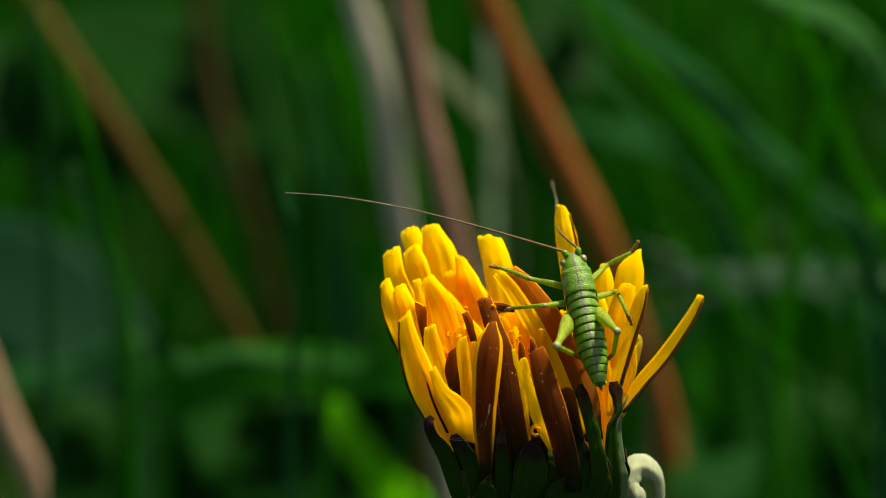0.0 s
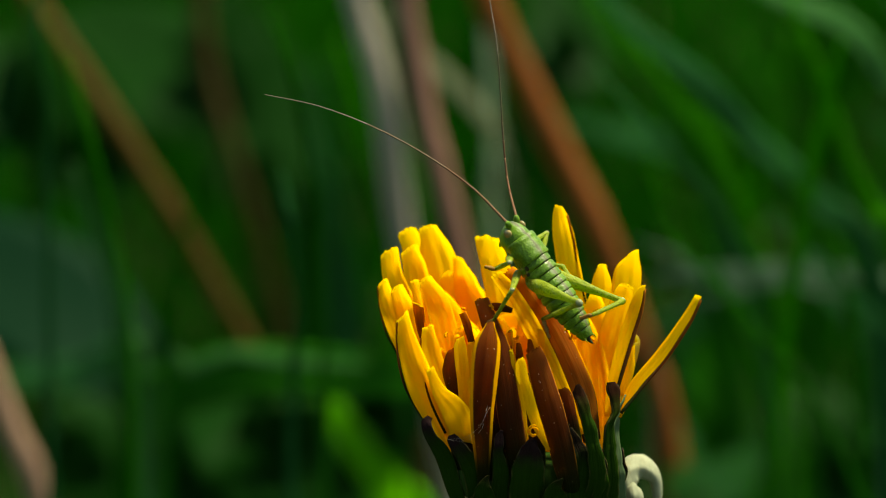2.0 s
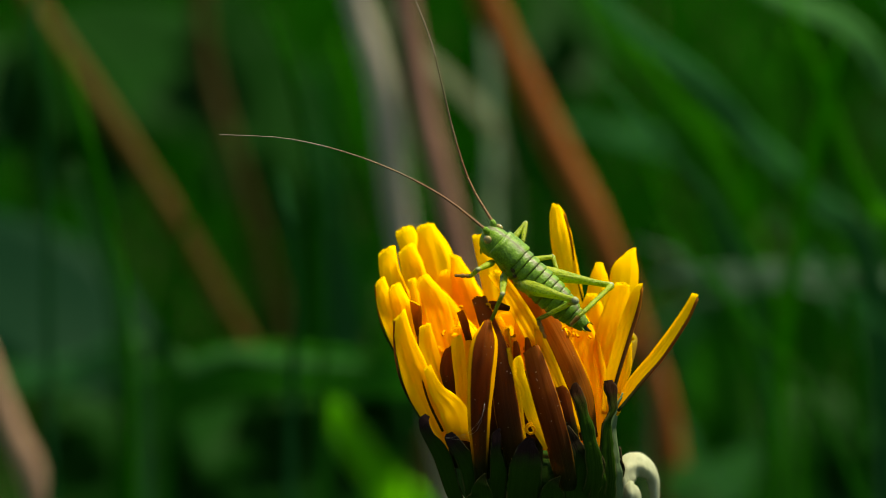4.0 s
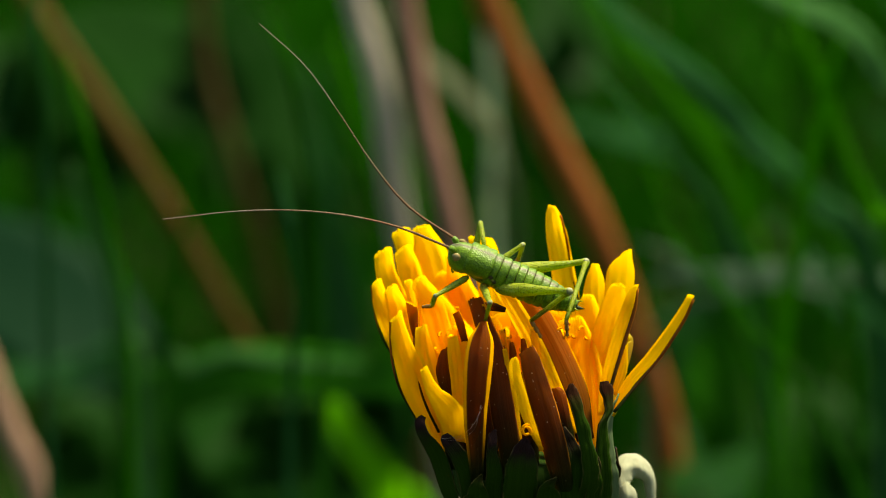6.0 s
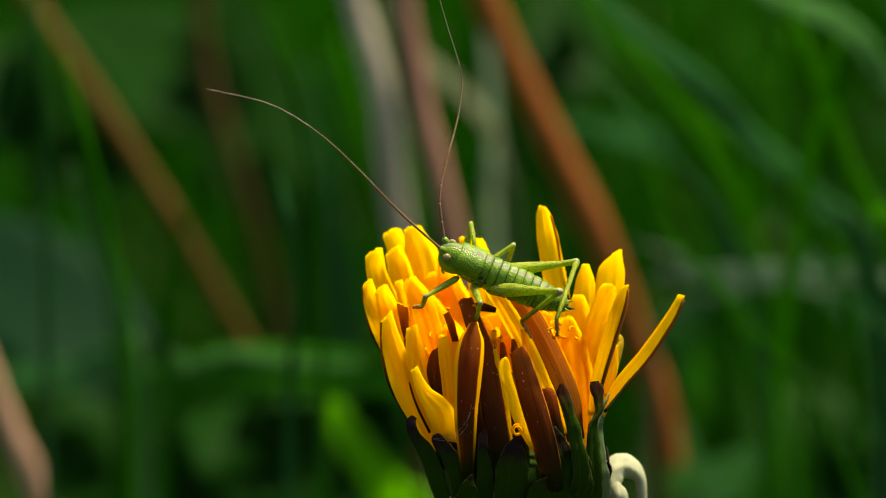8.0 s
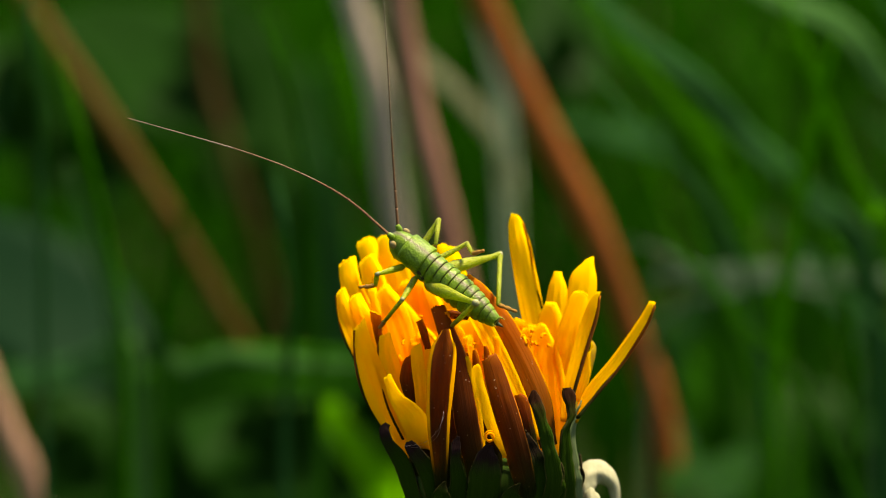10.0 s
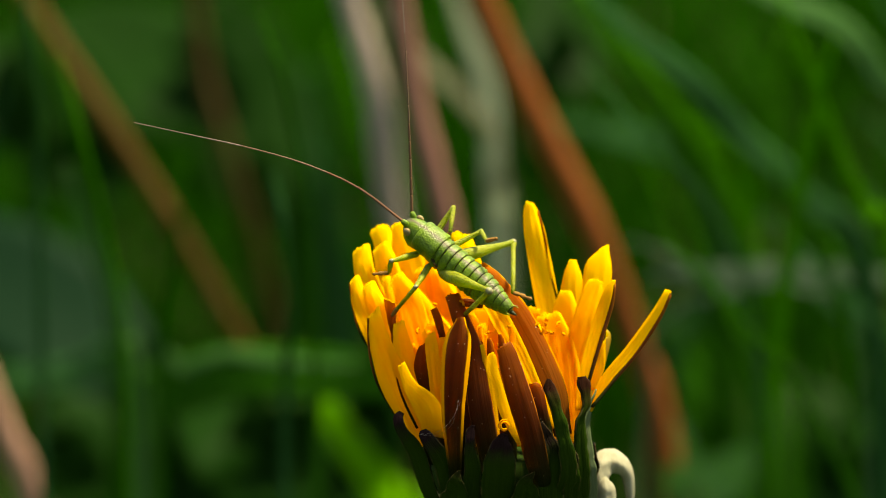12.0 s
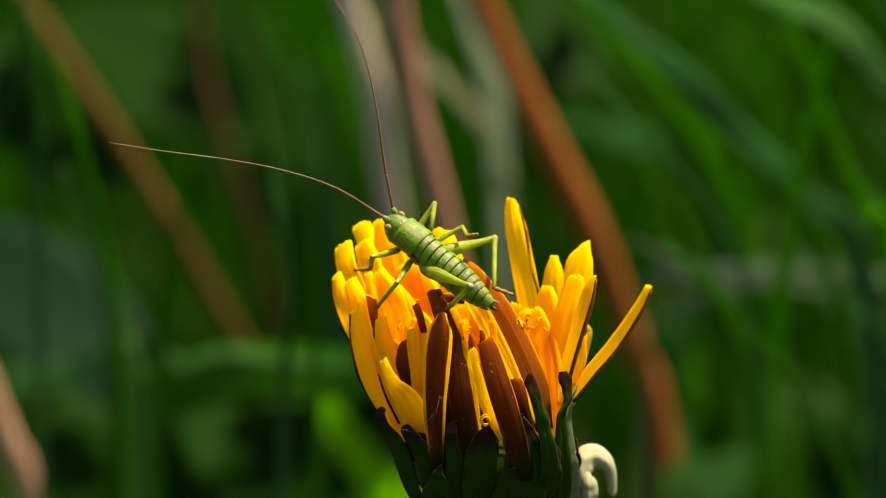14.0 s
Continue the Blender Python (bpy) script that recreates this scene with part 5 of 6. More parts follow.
# ---- what moves ----
# the head of the flower sways on its stem: seconds, millimetres to the side, away and up
SWAY = [(0, 0.03, -0.20, 0.08), (0.1, 0.03, -0.22, 0.05), (0.2, -0.17, -0.26, -0.02), (0.3, -0.20, -0.26, 0.02), (0.4, -0.05, -0.25, 0.06), (0.5, 0.01, -0.25, 0.09),
        (0.6, -0.01, -0.23, 0.02), (0.7, -0.08, -0.18, 0.01), (0.9, 0.02, -0.04, 0.13), (1, 0.00, -0.04, -0.02), (1.2, -0.04, 0.04, 0.07), (1.5, 0.02, 0.09, 0.00),
        (2, -0.10, 0.01, -0.00), (2.5, -0.10, -0.04, 0.09), (3, -0.05, 0.20, 0.03), (3.2, -0.24, 0.24, 0.09), (5.3, -0.27, 0.30, -0.06), (5.4, -0.20, 0.32, -0.03),
        (5.5, -0.26, 0.34, -0.01), (5.6, -0.31, 0.37, -0.01), (5.8, -0.21, 0.44, -0.08), (6, -0.47, 0.47, -0.08), (6.1, -0.61, 0.44, -0.06), (6.3, -0.23, 0.27, -0.06),
        (6.5, -0.32, 0.16, -0.07), (6.6, -0.38, 0.15, -0.08), (6.7, -0.49, 0.25, 0.04), (6.8, -0.64, 0.38, 0.23), (6.9, -0.87, 0.43, 0.22), (7, -0.97, 0.40, -0.09),
        (7.1, -0.40, 0.43, -0.32), (7.2, -0.20, 0.51, -0.35), (7.3, -0.48, 0.66, -0.13), (7.5, -1.12, 0.85, -0.12), (7.7, -1.12, 0.82, -0.32), (8, -1.00, 0.86, -0.19),
        (8.2, -0.87, 0.98, -0.12), (10.3, -2.65, 2.04, -0.94), (10.4, -2.24, 2.13, -0.33), (10.5, -2.23, 2.26, 0.27), (10.6, -3.50, 2.15, -0.10), (10.7, -4.56, 2.05, -0.78),
        (10.8, -3.85, 1.99, -0.75), (10.9, -2.43, 1.94, -0.31), (11, -2.11, 1.90, -0.07), (11.1, -2.86, 1.86, -0.16), (11.2, -3.67, 1.82, -0.17), (11.3, -3.38, 1.78, -0.17),
        (11.4, -2.58, 1.73, -0.22), (11.5, -2.82, 1.68, -0.35), (11.6, -3.31, 1.57, -0.37), (11.7, -2.75, 1.46, -0.28), (11.8, -1.38, 1.37, -0.04), (11.9, -1.02, 1.29, 0.08),
        (12, -1.73, 1.15, 0.01), (12.1, -2.42, 1.36, -0.04), (12.2, -2.19, 1.58, 0.03), (12.3, -1.83, 1.80, -0.01), (12.4, -1.78, 2.01, -0.04), (12.5, -2.03, 2.23, -0.06),
        (12.6, -1.90, 2.28, -0.21), (12.7, -1.59, 2.34, -0.34), (12.8, -1.72, 2.40, -0.49), (12.9, -2.52, 2.49, -0.46), (13, -2.74, 2.60, -0.14), (13.2, -1.80, 2.58, -0.35),
        (13.3, -2.35, 2.60, -0.30), (13.4, -2.94, 2.63, -0.08), (13.5, -2.89, 2.64, -0.04), (13.7, -2.63, 2.27, -0.68), (13.9, -3.32, 2.04, 0.11), (14, -2.78, 1.89, 0.11)]
STANCES = []


def stance(t, at, ahead, above, legs, antennae):
    """How the cricket stands at t seconds, in the flower's space: its place, the way it faces, and in its own space the
    knee, ankle and toe of each leg (left fore, mid, hind, right fore, mid, hind) and five points along each antenna."""
    STANCES.append((t, Vector(at), Vector(ahead), Vector(above), [[Vector(p) for p in leg] for leg in legs], [[Vector(p) for p in a] for a in antennae]))


def stances():
    stance(0, (2.78, -3.22, 10.19), (-0.191, 0.535, 0.823), (-0.041, -0.842, 0.538),
        [((2.83, 2.75, 0.03), (4.05, 4.2, -0.6), (4, 4.83, 0.18)),
         ((0.65, 2.27, 1.03), (1.37, 4.06, -0.4), (1.49, 4.89, -0.94)),
         ((-2.63, 2.16, 3.05), (-2.1, 0.76, -1.3), (-2.17, 0.11, -2.31)),
         ((3.46, -2.09, -2.05), (3.42, -3.53, -0.67), (3.77, -4.01, 0.14)),
         ((1.87, -2.33, -2.5), (-0.1, -2.52, -1.15), (-0.54, -2.7, -2.03)),
         ((-2.53, -1.37, 3.34), (-2.28, -1.21, -1.25), (-2.33, -0.7, -2.33))],
        [((5.46, 3.44, 0.73), (7.16, 6.46, 0.58), (8.73, 9.56, 0.41), (10.03, 12.77, 0.38), (10.93, 16.17, 0.62)),
         ((5.83, 0.16, -1.9), (7.65, 0.15, -4.74), (9.4, -0.16, -7.63), (11.32, -0.53, -10.42), (13.59, -0.67, -12.94))])
    stance(0.1, (1.76, -3.46, 10.24), (-0.348, 0.464, 0.814), (0.043, -0.86, 0.509),
        [((2.4, 1.59, 1.41), (3.8, 2.76, 0.58), (3.9, 3.43, 1.32)),
         ((0.55, 1.37, 1.52), (1.45, 2.9, -0.09), (1.68, 3.66, -0.71)),
         ((-2.46, 1.86, 3.28), (-2.42, 0.1, -0.97), (-2.66, -0.59, -1.92)),
         ((2.09, -2.95, -0.28), (2.16, -4.84, 0.39), (2.47, -5.3, 1.22)),
         ((0.53, -3.05, -0.49), (-1.4, -3.11, 0.94), (-1.9, -3.28, 0.1)),
         ((-2.72, -1.75, 3.11), (-2.73, -1.94, -1.49), (-2.76, -1.5, -2.6))],
        [((5.91, 2.44, -0.43), (7.24, 5.2, -1.31), (8.2, 8.32, -1.96), (9.23, 11.38, -2.44), (10.79, 13.99, -2.82)),
         ((5.54, -0.79, -1.37), (7.23, -1.31, -3.57), (9, -1.96, -5.66), (11.02, -2.7, -7.42), (13.47, -3.52, -8.67))])
    stance(0.3, (1.40, -3.52, 10.59), (-0.471, 0.342, 0.813), (0.179, -0.865, 0.468),
        [((2.97, 2.29, 0.72), (4.2, 2.59, -0.82), (4.31, 2.96, 0.1)),
         ((1.03, 2.04, 1.27), (1, 3.67, -0.5), (1.32, 3.93, -1.4)),
         ((-3.9, 1.54, 1.78), (-4.07, 1.03, -2.79), (-4.56, 0.32, -3.62)),
         ((1.56, -2.84, -0.07), (1.2, -4.71, 0.54), (1.45, -5.6, 0.9)),
         ((0.16, -2.86, -0.19), (-1.37, -3.19, 1.63), (-1.51, -3.91, 0.95)),
         ((-1.87, -4.07, -3.42), (-3.16, -1.83, 0.38), (-2.98, -1.78, -0.8))],
        [((5.66, 1.21, -1.05), (7.64, 2.75, -2.1), (9.63, 4.69, -2.67), (11.57, 6.68, -3.04), (13.41, 8.41, -3.47)),
         ((5.9, -0.81, -1.09), (8.41, -1.82, -1.02), (11.06, -3.05, 0.07), (13.59, -4.12, 1.31), (15.76, -4.63, 1.82))])
    stance(0.6, (0.61, -3.46, 11.36), (-0.564, 0.318, 0.762), (0.352, -0.742, 0.57),
        [((1.99, 2.35, 0.89), (3.14, 1.93, -0.69), (3.43, 2.63, -0.05)),
         ((0.83, 2.25, 1.1), (0.56, 3.11, -1.12), (0.85, 3.18, -2.08)),
         ((-4.06, 1.59, 1.46), (-3.96, -0.06, -2.83), (-4.59, -0.51, -3.75)),
         ((3.17, -2.75, -0.78), (1.9, -1.39, -0.06), (1.55, -1.38, -0.99)),
         ((-0.44, -2.37, 0.08), (-2.58, -2.66, 1.13), (-3, -3.46, 0.71)),
         ((-1.9, -4.97, -1.55), (-2.73, -1.38, 1.2), (-2.82, -1.49, 0))],
        [((5.98, 0.26, -1.07), (8.6, 1.19, -1.91), (11.31, 2.7, -2.28), (13.83, 4.33, -2.69), (15.88, 5.59, -3.65)),
         ((6.66, -1.28, -0.35), (9.67, -2.07, 0.03), (12.7, -2.74, 1.24), (15.66, -3.28, 2.61), (18.47, -3.66, 3.46))])
    stance(0.9, (0.54, -3.40, 11.88), (-0.586, 0.297, 0.754), (0.413, -0.691, 0.593),
        [((1.94, 2.45, 0.77), (2.77, 1.99, -0.99), (3.06, 2.75, -0.42)),
         ((0.72, 2.5, 0.82), (0.16, 3.2, -1.4), (0.51, 3.43, -2.31)),
         ((-3.91, 1.82, 1.65), (-3.73, -0.03, -2.56), (-4.41, -0.56, -3.39)),
         ((2.66, -2.92, -0.55), (1.67, -1.26, -0.04), (1.31, -1.35, -0.97)),
         ((0.39, -3.03, -0.9), (-1.19, -2.1, 0.65), (-1.77, -2.81, 0.27)),
         ((-3.47, -3.81, -0.23), (-3.92, 0.21, 1.96), (-3.79, 0.04, 0.77))],
        [((6.72, 0.02, -0.47), (9.82, 0.61, -1.08), (12.81, 1.91, -1.57), (15.46, 3.65, -2.42), (17.53, 5.56, -4.14)),
         ((6.55, -1.75, -0.41), (9.64, -2.69, 0.31), (12.79, -3.39, 1.99), (15.76, -4.04, 3.74), (18.29, -4.82, 4.64))])
    stance(1.3, (0.55, -3.16, 12.42), (-0.592, 0.23, 0.772), (0.46, -0.69, 0.559),
        [((1.76, 2.22, 0.99), (2.02, 1.82, -0.95), (2.46, 2.62, -0.54)),
         ((0.4, 2.74, 0.34), (-0.32, 3.39, -1.86), (-0.16, 3.33, -2.84)),
         ((-2.56, 1.65, 3.26), (-1.92, 0.93, -1.23), (-3.06, 1.2, -1.49)),
         ((2.1, -2.98, -1.03), (1.16, -1.27, -0.59), (0.8, -1.28, -1.52)),
         ((-0.04, -2.75, -1.44), (-1.31, -1.43, 0.11), (-1.84, -2.1, -0.4)),
         ((-3.81, -2.82, 1.02), (-3.51, 1.29, 3.08), (-3.22, 1.23, 1.91))],
        [((6.69, -0.22, -0.67), (9.84, 0.36, -1.54), (12.97, 1.68, -2.22), (15.88, 3.26, -3.09), (18.36, 4.64, -4.51)),
         ((6.01, -2.28, -0.07), (8.44, -3.12, 1.07), (10.93, -3.52, 3.14), (13.38, -4.03, 5.09), (15.67, -5.24, 5.87))])
    stance(1.6, (0.55, -3.16, 12.42), (-0.592, 0.23, 0.772), (0.46, -0.69, 0.559),
        [((1.76, 2.22, 0.99), (2.02, 1.82, -0.95), (2.46, 2.62, -0.54)),
         ((0.4, 2.74, 0.34), (-0.32, 3.39, -1.86), (-0.16, 3.33, -2.84)),
         ((-2.56, 1.65, 3.26), (-1.92, 0.93, -1.23), (-3.06, 1.2, -1.49)),
         ((2.1, -2.98, -1.03), (1.16, -1.27, -0.59), (0.8, -1.28, -1.52)),
         ((-0.04, -2.75, -1.44), (-1.31, -1.43, 0.11), (-1.84, -2.1, -0.4)),
         ((-3.81, -2.82, 1.02), (-3.51, 1.29, 3.08), (-3.22, 1.23, 1.91))],
        [((6.62, -0.27, -0.75), (9.76, 0.35, -1.6), (12.91, 1.74, -2.23), (15.8, 3.38, -3.1), (18.18, 4.71, -4.64)),
         ((5.8, -2.15, -0.11), (7.96, -3.06, 0.82), (10.18, -3.54, 2.61), (12.43, -4, 4.36), (14.65, -4.85, 5.14))])
    stance(3.2, (0.55, -3.16, 12.42), (-0.592, 0.23, 0.772), (0.46, -0.69, 0.559),
        [((1.76, 2.22, 0.99), (2.02, 1.82, -0.95), (2.46, 2.62, -0.54)),
         ((0.4, 2.74, 0.34), (-0.32, 3.39, -1.86), (-0.16, 3.33, -2.84)),
         ((-2.56, 1.65, 3.26), (-1.92, 0.93, -1.23), (-3.06, 1.2, -1.49)),
         ((2.1, -2.98, -1.03), (1.16, -1.27, -0.59), (0.8, -1.28, -1.52)),
         ((-0.04, -2.75, -1.44), (-1.31, -1.43, 0.11), (-1.84, -2.1, -0.4)),
         ((-3.81, -2.82, 1.02), (-3.51, 1.29, 3.08), (-3.22, 1.23, 1.91))],
        [((6.61, -0.27, -0.74), (9.73, 0.34, -1.59), (12.84, 1.74, -2.26), (15.66, 3.43, -3.21), (17.88, 4.89, -4.92)),
         ((5.83, -2.12, -0.13), (8.02, -2.99, 0.77), (10.27, -3.44, 2.54), (12.53, -3.88, 4.28), (14.77, -4.72, 5.05))])
    stance(5.2, (-1.22, -3.22, 12.44), (-0.918, 0.048, 0.393), (0.288, -0.598, 0.748),
        [((3.45, 2.52, -1.25), (3.31, 1.69, -3.06), (3.8, 1.36, -3.87)),
         ((0.44, 2.75, 0.36), (0.18, 2.13, -1.95), (0.08, 2.08, -2.94)),
         ((-3.49, 1.37, 2.43), (-2.33, 0.71, -1.97), (-3.3, 1.27, -2.38)),
         ((2.65, -2.33, 0.82), (1.79, -0.53, 0.66), (1.79, 0.21, -0.01)),
         ((-0.15, -2.16, 0.71), (-0.33, -3, -1.54), (-0.33, -3.22, -2.51)),
         ((-3.91, -2.29, 1.34), (-3.95, 2.3, 1.11), (-4.45, 2.51, 0.04))],
        [((6.93, 0.61, 1.05), (10.1, 1, 0.79), (13.2, 1.6, 0.12), (16.17, 2.44, -0.83), (18.95, 3.53, -1.9)),
         ((6.93, -0.84, 1.29), (9.8, -1.65, 2.62), (12.51, -2.73, 4.23), (15.24, -3.95, 5.64), (18.16, -5.17, 6.33))])
    stance(6.0, (-1.16, -3.22, 12.44), (-0.918, 0.048, 0.393), (0.288, -0.598, 0.748),
        [((3.45, 2.52, -1.25), (3.31, 1.69, -3.06), (3.8, 1.36, -3.87)),
         ((0.44, 2.75, 0.36), (0.18, 2.13, -1.95), (0.08, 2.08, -2.94)),
         ((-3.49, 1.37, 2.43), (-2.33, 0.71, -1.97), (-3.3, 1.28, -2.38)),
         ((2.65, -2.33, 0.82), (1.79, -0.53, 0.66), (1.79, 0.21, -0.01)),
         ((-0.15, -2.16, 0.71), (-0.33, -3, -1.54), (-0.33, -3.22, -2.51)),
         ((-3.91, -2.29, 1.34), (-3.95, 2.31, 1.11), (-4.44, 2.51, 0.04))],
        [((6.92, 0.68, 0.95), (10.05, 1.14, 0.6), (13.1, 1.8, -0.15), (16.03, 2.68, -1.16), (18.78, 3.78, -2.25)),
         ((6.99, -0.83, 1.28), (9.9, -1.65, 2.62), (12.7, -2.7, 4.21), (15.56, -3.84, 5.52), (18.68, -4.89, 6))])
    stance(6.4, (-1.22, -3.22, 12.44), (-0.918, 0.048, 0.393), (0.288, -0.598, 0.748),
        [((3.45, 2.52, -1.25), (3.31, 1.69, -3.06), (3.8, 1.36, -3.87)),
         ((0.44, 2.75, 0.36), (0.18, 2.13, -1.95), (0.08, 2.08, -2.94)),
         ((-3.49, 1.37, 2.43), (-2.33, 0.71, -1.97), (-3.3, 1.27, -2.38)),
         ((2.65, -2.33, 0.82), (1.79, -0.53, 0.66), (1.79, 0.21, -0.01)),
         ((-0.15, -2.16, 0.71), (-0.33, -3, -1.54), (-0.33, -3.22, -2.51)),
         ((-3.91, -2.29, 1.34), (-3.95, 2.3, 1.11), (-4.45, 2.51, 0.04))],
        [((6.11, 2.35, -1.33), (7.63, 4.43, -3.98), (8.68, 6.6, -6.91), (9.68, 8.78, -9.82), (11, 10.9, -12.4)),
         ((7.12, -0.89, 1.38), (10.42, -1.39, 2.32), (13.69, -1.97, 3.33), (16.97, -2.71, 4.14), (20.33, -3.66, 4.48))])
    stance(7.3, (-1.16, -3.22, 12.44), (-0.918, 0.048, 0.393), (0.288, -0.598, 0.748),
        [((3.45, 2.52, -1.25), (3.31, 1.69, -3.06), (3.8, 1.36, -3.87)),
         ((0.44, 2.75, 0.36), (0.18, 2.13, -1.95), (0.08, 2.08, -2.94)),
         ((-3.49, 1.37, 2.43), (-2.33, 0.71, -1.97), (-3.3, 1.28, -2.38)),
         ((2.65, -2.33, 0.82), (1.79, -0.53, 0.66), (1.79, 0.21, -0.01)),
         ((-0.15, -2.16, 0.71), (-0.33, -3, -1.54), (-0.33, -3.22, -2.51)),
         ((-3.91, -2.29, 1.34), (-3.95, 2.31, 1.11), (-4.44, 2.51, 0.04))],
        [((6.08, 2.31, -1.28), (7.64, 4.33, -3.84), (8.82, 6.43, -6.66), (9.96, 8.53, -9.45), (11.44, 10.59, -11.95)),
         ((6.88, -0.82, 1.28), (9.97, -1.2, 2.04), (13.04, -1.65, 2.83), (16.11, -2.26, 3.44), (19.23, -3.12, 3.68))])
    stance(7.5, (-1.16, -3.22, 12.44), (-0.918, 0.048, 0.393), (0.288, -0.598, 0.748),
        [((3.45, 2.52, -1.25), (3.31, 1.69, -3.06), (3.8, 1.36, -3.87)),
         ((0.44, 2.75, 0.36), (0.18, 2.13, -1.95), (0.08, 2.08, -2.94)),
         ((-3.49, 1.37, 2.43), (-2.33, 0.71, -1.97), (-3.3, 1.28, -2.38)),
         ((2.65, -2.33, 0.82), (1.79, -0.53, 0.66), (1.79, 0.21, -0.01)),
         ((-0.15, -2.16, 0.71), (-0.33, -3, -1.54), (-0.33, -3.22, -2.51)),
         ((-3.91, -2.29, 1.34), (-3.95, 2.31, 1.11), (-4.44, 2.51, 0.04))],
        [((5.88, 1.01, 0.33), (7.96, 1.5, 0.83), (10.03, 2, 1.6), (12.13, 2.6, 1.96), (14.3, 3.4, 1.25)),
         ((6.04, -1.41, 1.68), (7.6, -3.38, 2.83), (9.05, -5.5, 4.08), (11.01, -6.9, 5.32), (14.1, -6.74, 6.44))])
    stance(7.7, (-1.16, -3.22, 12.44), (-0.918, 0.048, 0.393), (0.288, -0.598, 0.748),
        [((3.45, 2.52, -1.25), (3.31, 1.69, -3.06), (3.8, 1.36, -3.87)),
         ((0.44, 2.75, 0.36), (0.18, 2.13, -1.95), (0.08, 2.08, -2.94)),
         ((-3.49, 1.37, 2.43), (-2.33, 0.71, -1.97), (-3.3, 1.28, -2.38)),
         ((2.65, -2.33, 0.82), (1.79, -0.53, 0.66), (1.79, 0.21, -0.01)),
         ((-0.15, -2.16, 0.71), (-0.33, -3, -1.54), (-0.33, -3.22, -2.51)),
         ((-3.91, -2.29, 1.34), (-3.95, 2.31, 1.11), (-4.44, 2.51, 0.04))],
        [((6.91, 0.37, 1.35), (9.89, -0.24, 2.47), (12.83, -0.88, 3.49), (15.9, -0.99, 3.83), (19.24, -0.02, 2.88)),
         ((5.81, -1.52, 1.92), (7.14, -3.5, 3.11), (8.26, -5.66, 4.41), (9.69, -7.32, 5.91), (11.96, -7.8, 7.68))])
    stance(8.1, (-1.16, -3.22, 12.44), (-0.918, 0.048, 0.393), (0.288, -0.598, 0.748),
        [((3.45, 2.52, -1.25), (3.31, 1.69, -3.06), (3.8, 1.36, -3.87)),
         ((0.44, 2.75, 0.36), (0.18, 2.13, -1.95), (0.08, 2.08, -2.94)),
         ((-3.49, 1.37, 2.43), (-2.33, 0.71, -1.97), (-3.3, 1.28, -2.38)),
         ((2.65, -2.33, 0.82), (1.79, -0.53, 0.66), (1.79, 0.21, -0.01)),
         ((-0.15, -2.16, 0.71), (-0.33, -3, -1.54), (-0.33, -3.22, -2.51)),
         ((-3.91, -2.29, 1.34), (-3.95, 2.31, 1.11), (-4.44, 2.51, 0.04))],
        [((6.84, 0, 2.01), (9.81, -0.29, 3.57), (12.81, -0.38, 4.99), (16, -0.19, 5.86), (19.53, 0.35, 5.75)),
         ((4.78, -1.87, 2.37), (5.1, -4.02, 3.5), (5.28, -6.35, 4.51), (5.89, -8.32, 5.82), (7.49, -9.41, 7.8))])
    stance(10.2, (-2.96, -3.01, 12.93), (-0.751, 0.333, 0.57), (0.167, -0.74, 0.652),
        [((2.63, 2.69, 0.31), (2.7, 2.31, -1.65), (3.39, 3, -1.85)),
         ((0.54, 2.9, 0.12), (0.92, 3.55, -2.16), (1.09, 3.61, -3.15)),
         ((-3.28, 1.37, 2.67), (-2.22, 1.37, -1.8), (-3.14, 1.96, -2.3)),
         ((2.35, -2.65, 0.47), (1.3, -0.99, 0.83), (1.31, -0.91, -0.17)),
         ((0.27, -2.88, -0.08), (-0.79, -1.61, 1.67), (-1.34, -1.74, 2.49)),
         ((-1, -5.03, -2.5), (-3.51, -1.51, -0.92), (-4.62, -1.96, -0.89))],
        [((6.95, 0.59, 1.21), (9.98, 1.63, 1.8), (12.9, 3.13, 2.31), (15.77, 4.73, 2.53), (18.66, 6.03, 2.27)),
         ((5.56, -1.8, 2.52), (7.32, -3.12, 4.38), (9.05, -4.43, 6.28), (10.79, -5.76, 8.16), (12.57, -7.16, 9.95))])
    stance(10.5, (-2.96, -3.01, 12.93), (-0.751, 0.333, 0.57), (0.167, -0.74, 0.652),
        [((2.63, 2.69, 0.31), (2.7, 2.31, -1.65), (3.39, 3, -1.85)),
         ((0.54, 2.9, 0.12), (0.92, 3.55, -2.16), (1.09, 3.61, -3.15)),
         ((-3.28, 1.37, 2.67), (-2.22, 1.37, -1.8), (-3.14, 1.96, -2.3)),
         ((2.35, -2.65, 0.47), (1.3, -0.99, 0.83), (1.31, -0.91, -0.17)),
         ((0.27, -2.88, -0.08), (-0.79, -1.61, 1.67), (-1.34, -1.74, 2.49)),
         ((-1, -5.03, -2.5), (-3.51, -1.51, -0.92), (-4.62, -1.96, -0.89))],
        [((6.94, 0.6, 1.2), (9.96, 1.65, 1.78), (12.88, 3.16, 2.28), (15.74, 4.76, 2.5), (18.62, 6.06, 2.22)),
         ((5.54, -1.81, 2.52), (7.23, -3.2, 4.4), (8.89, -4.57, 6.32), (10.61, -5.92, 8.2), (12.45, -7.26, 9.97))])
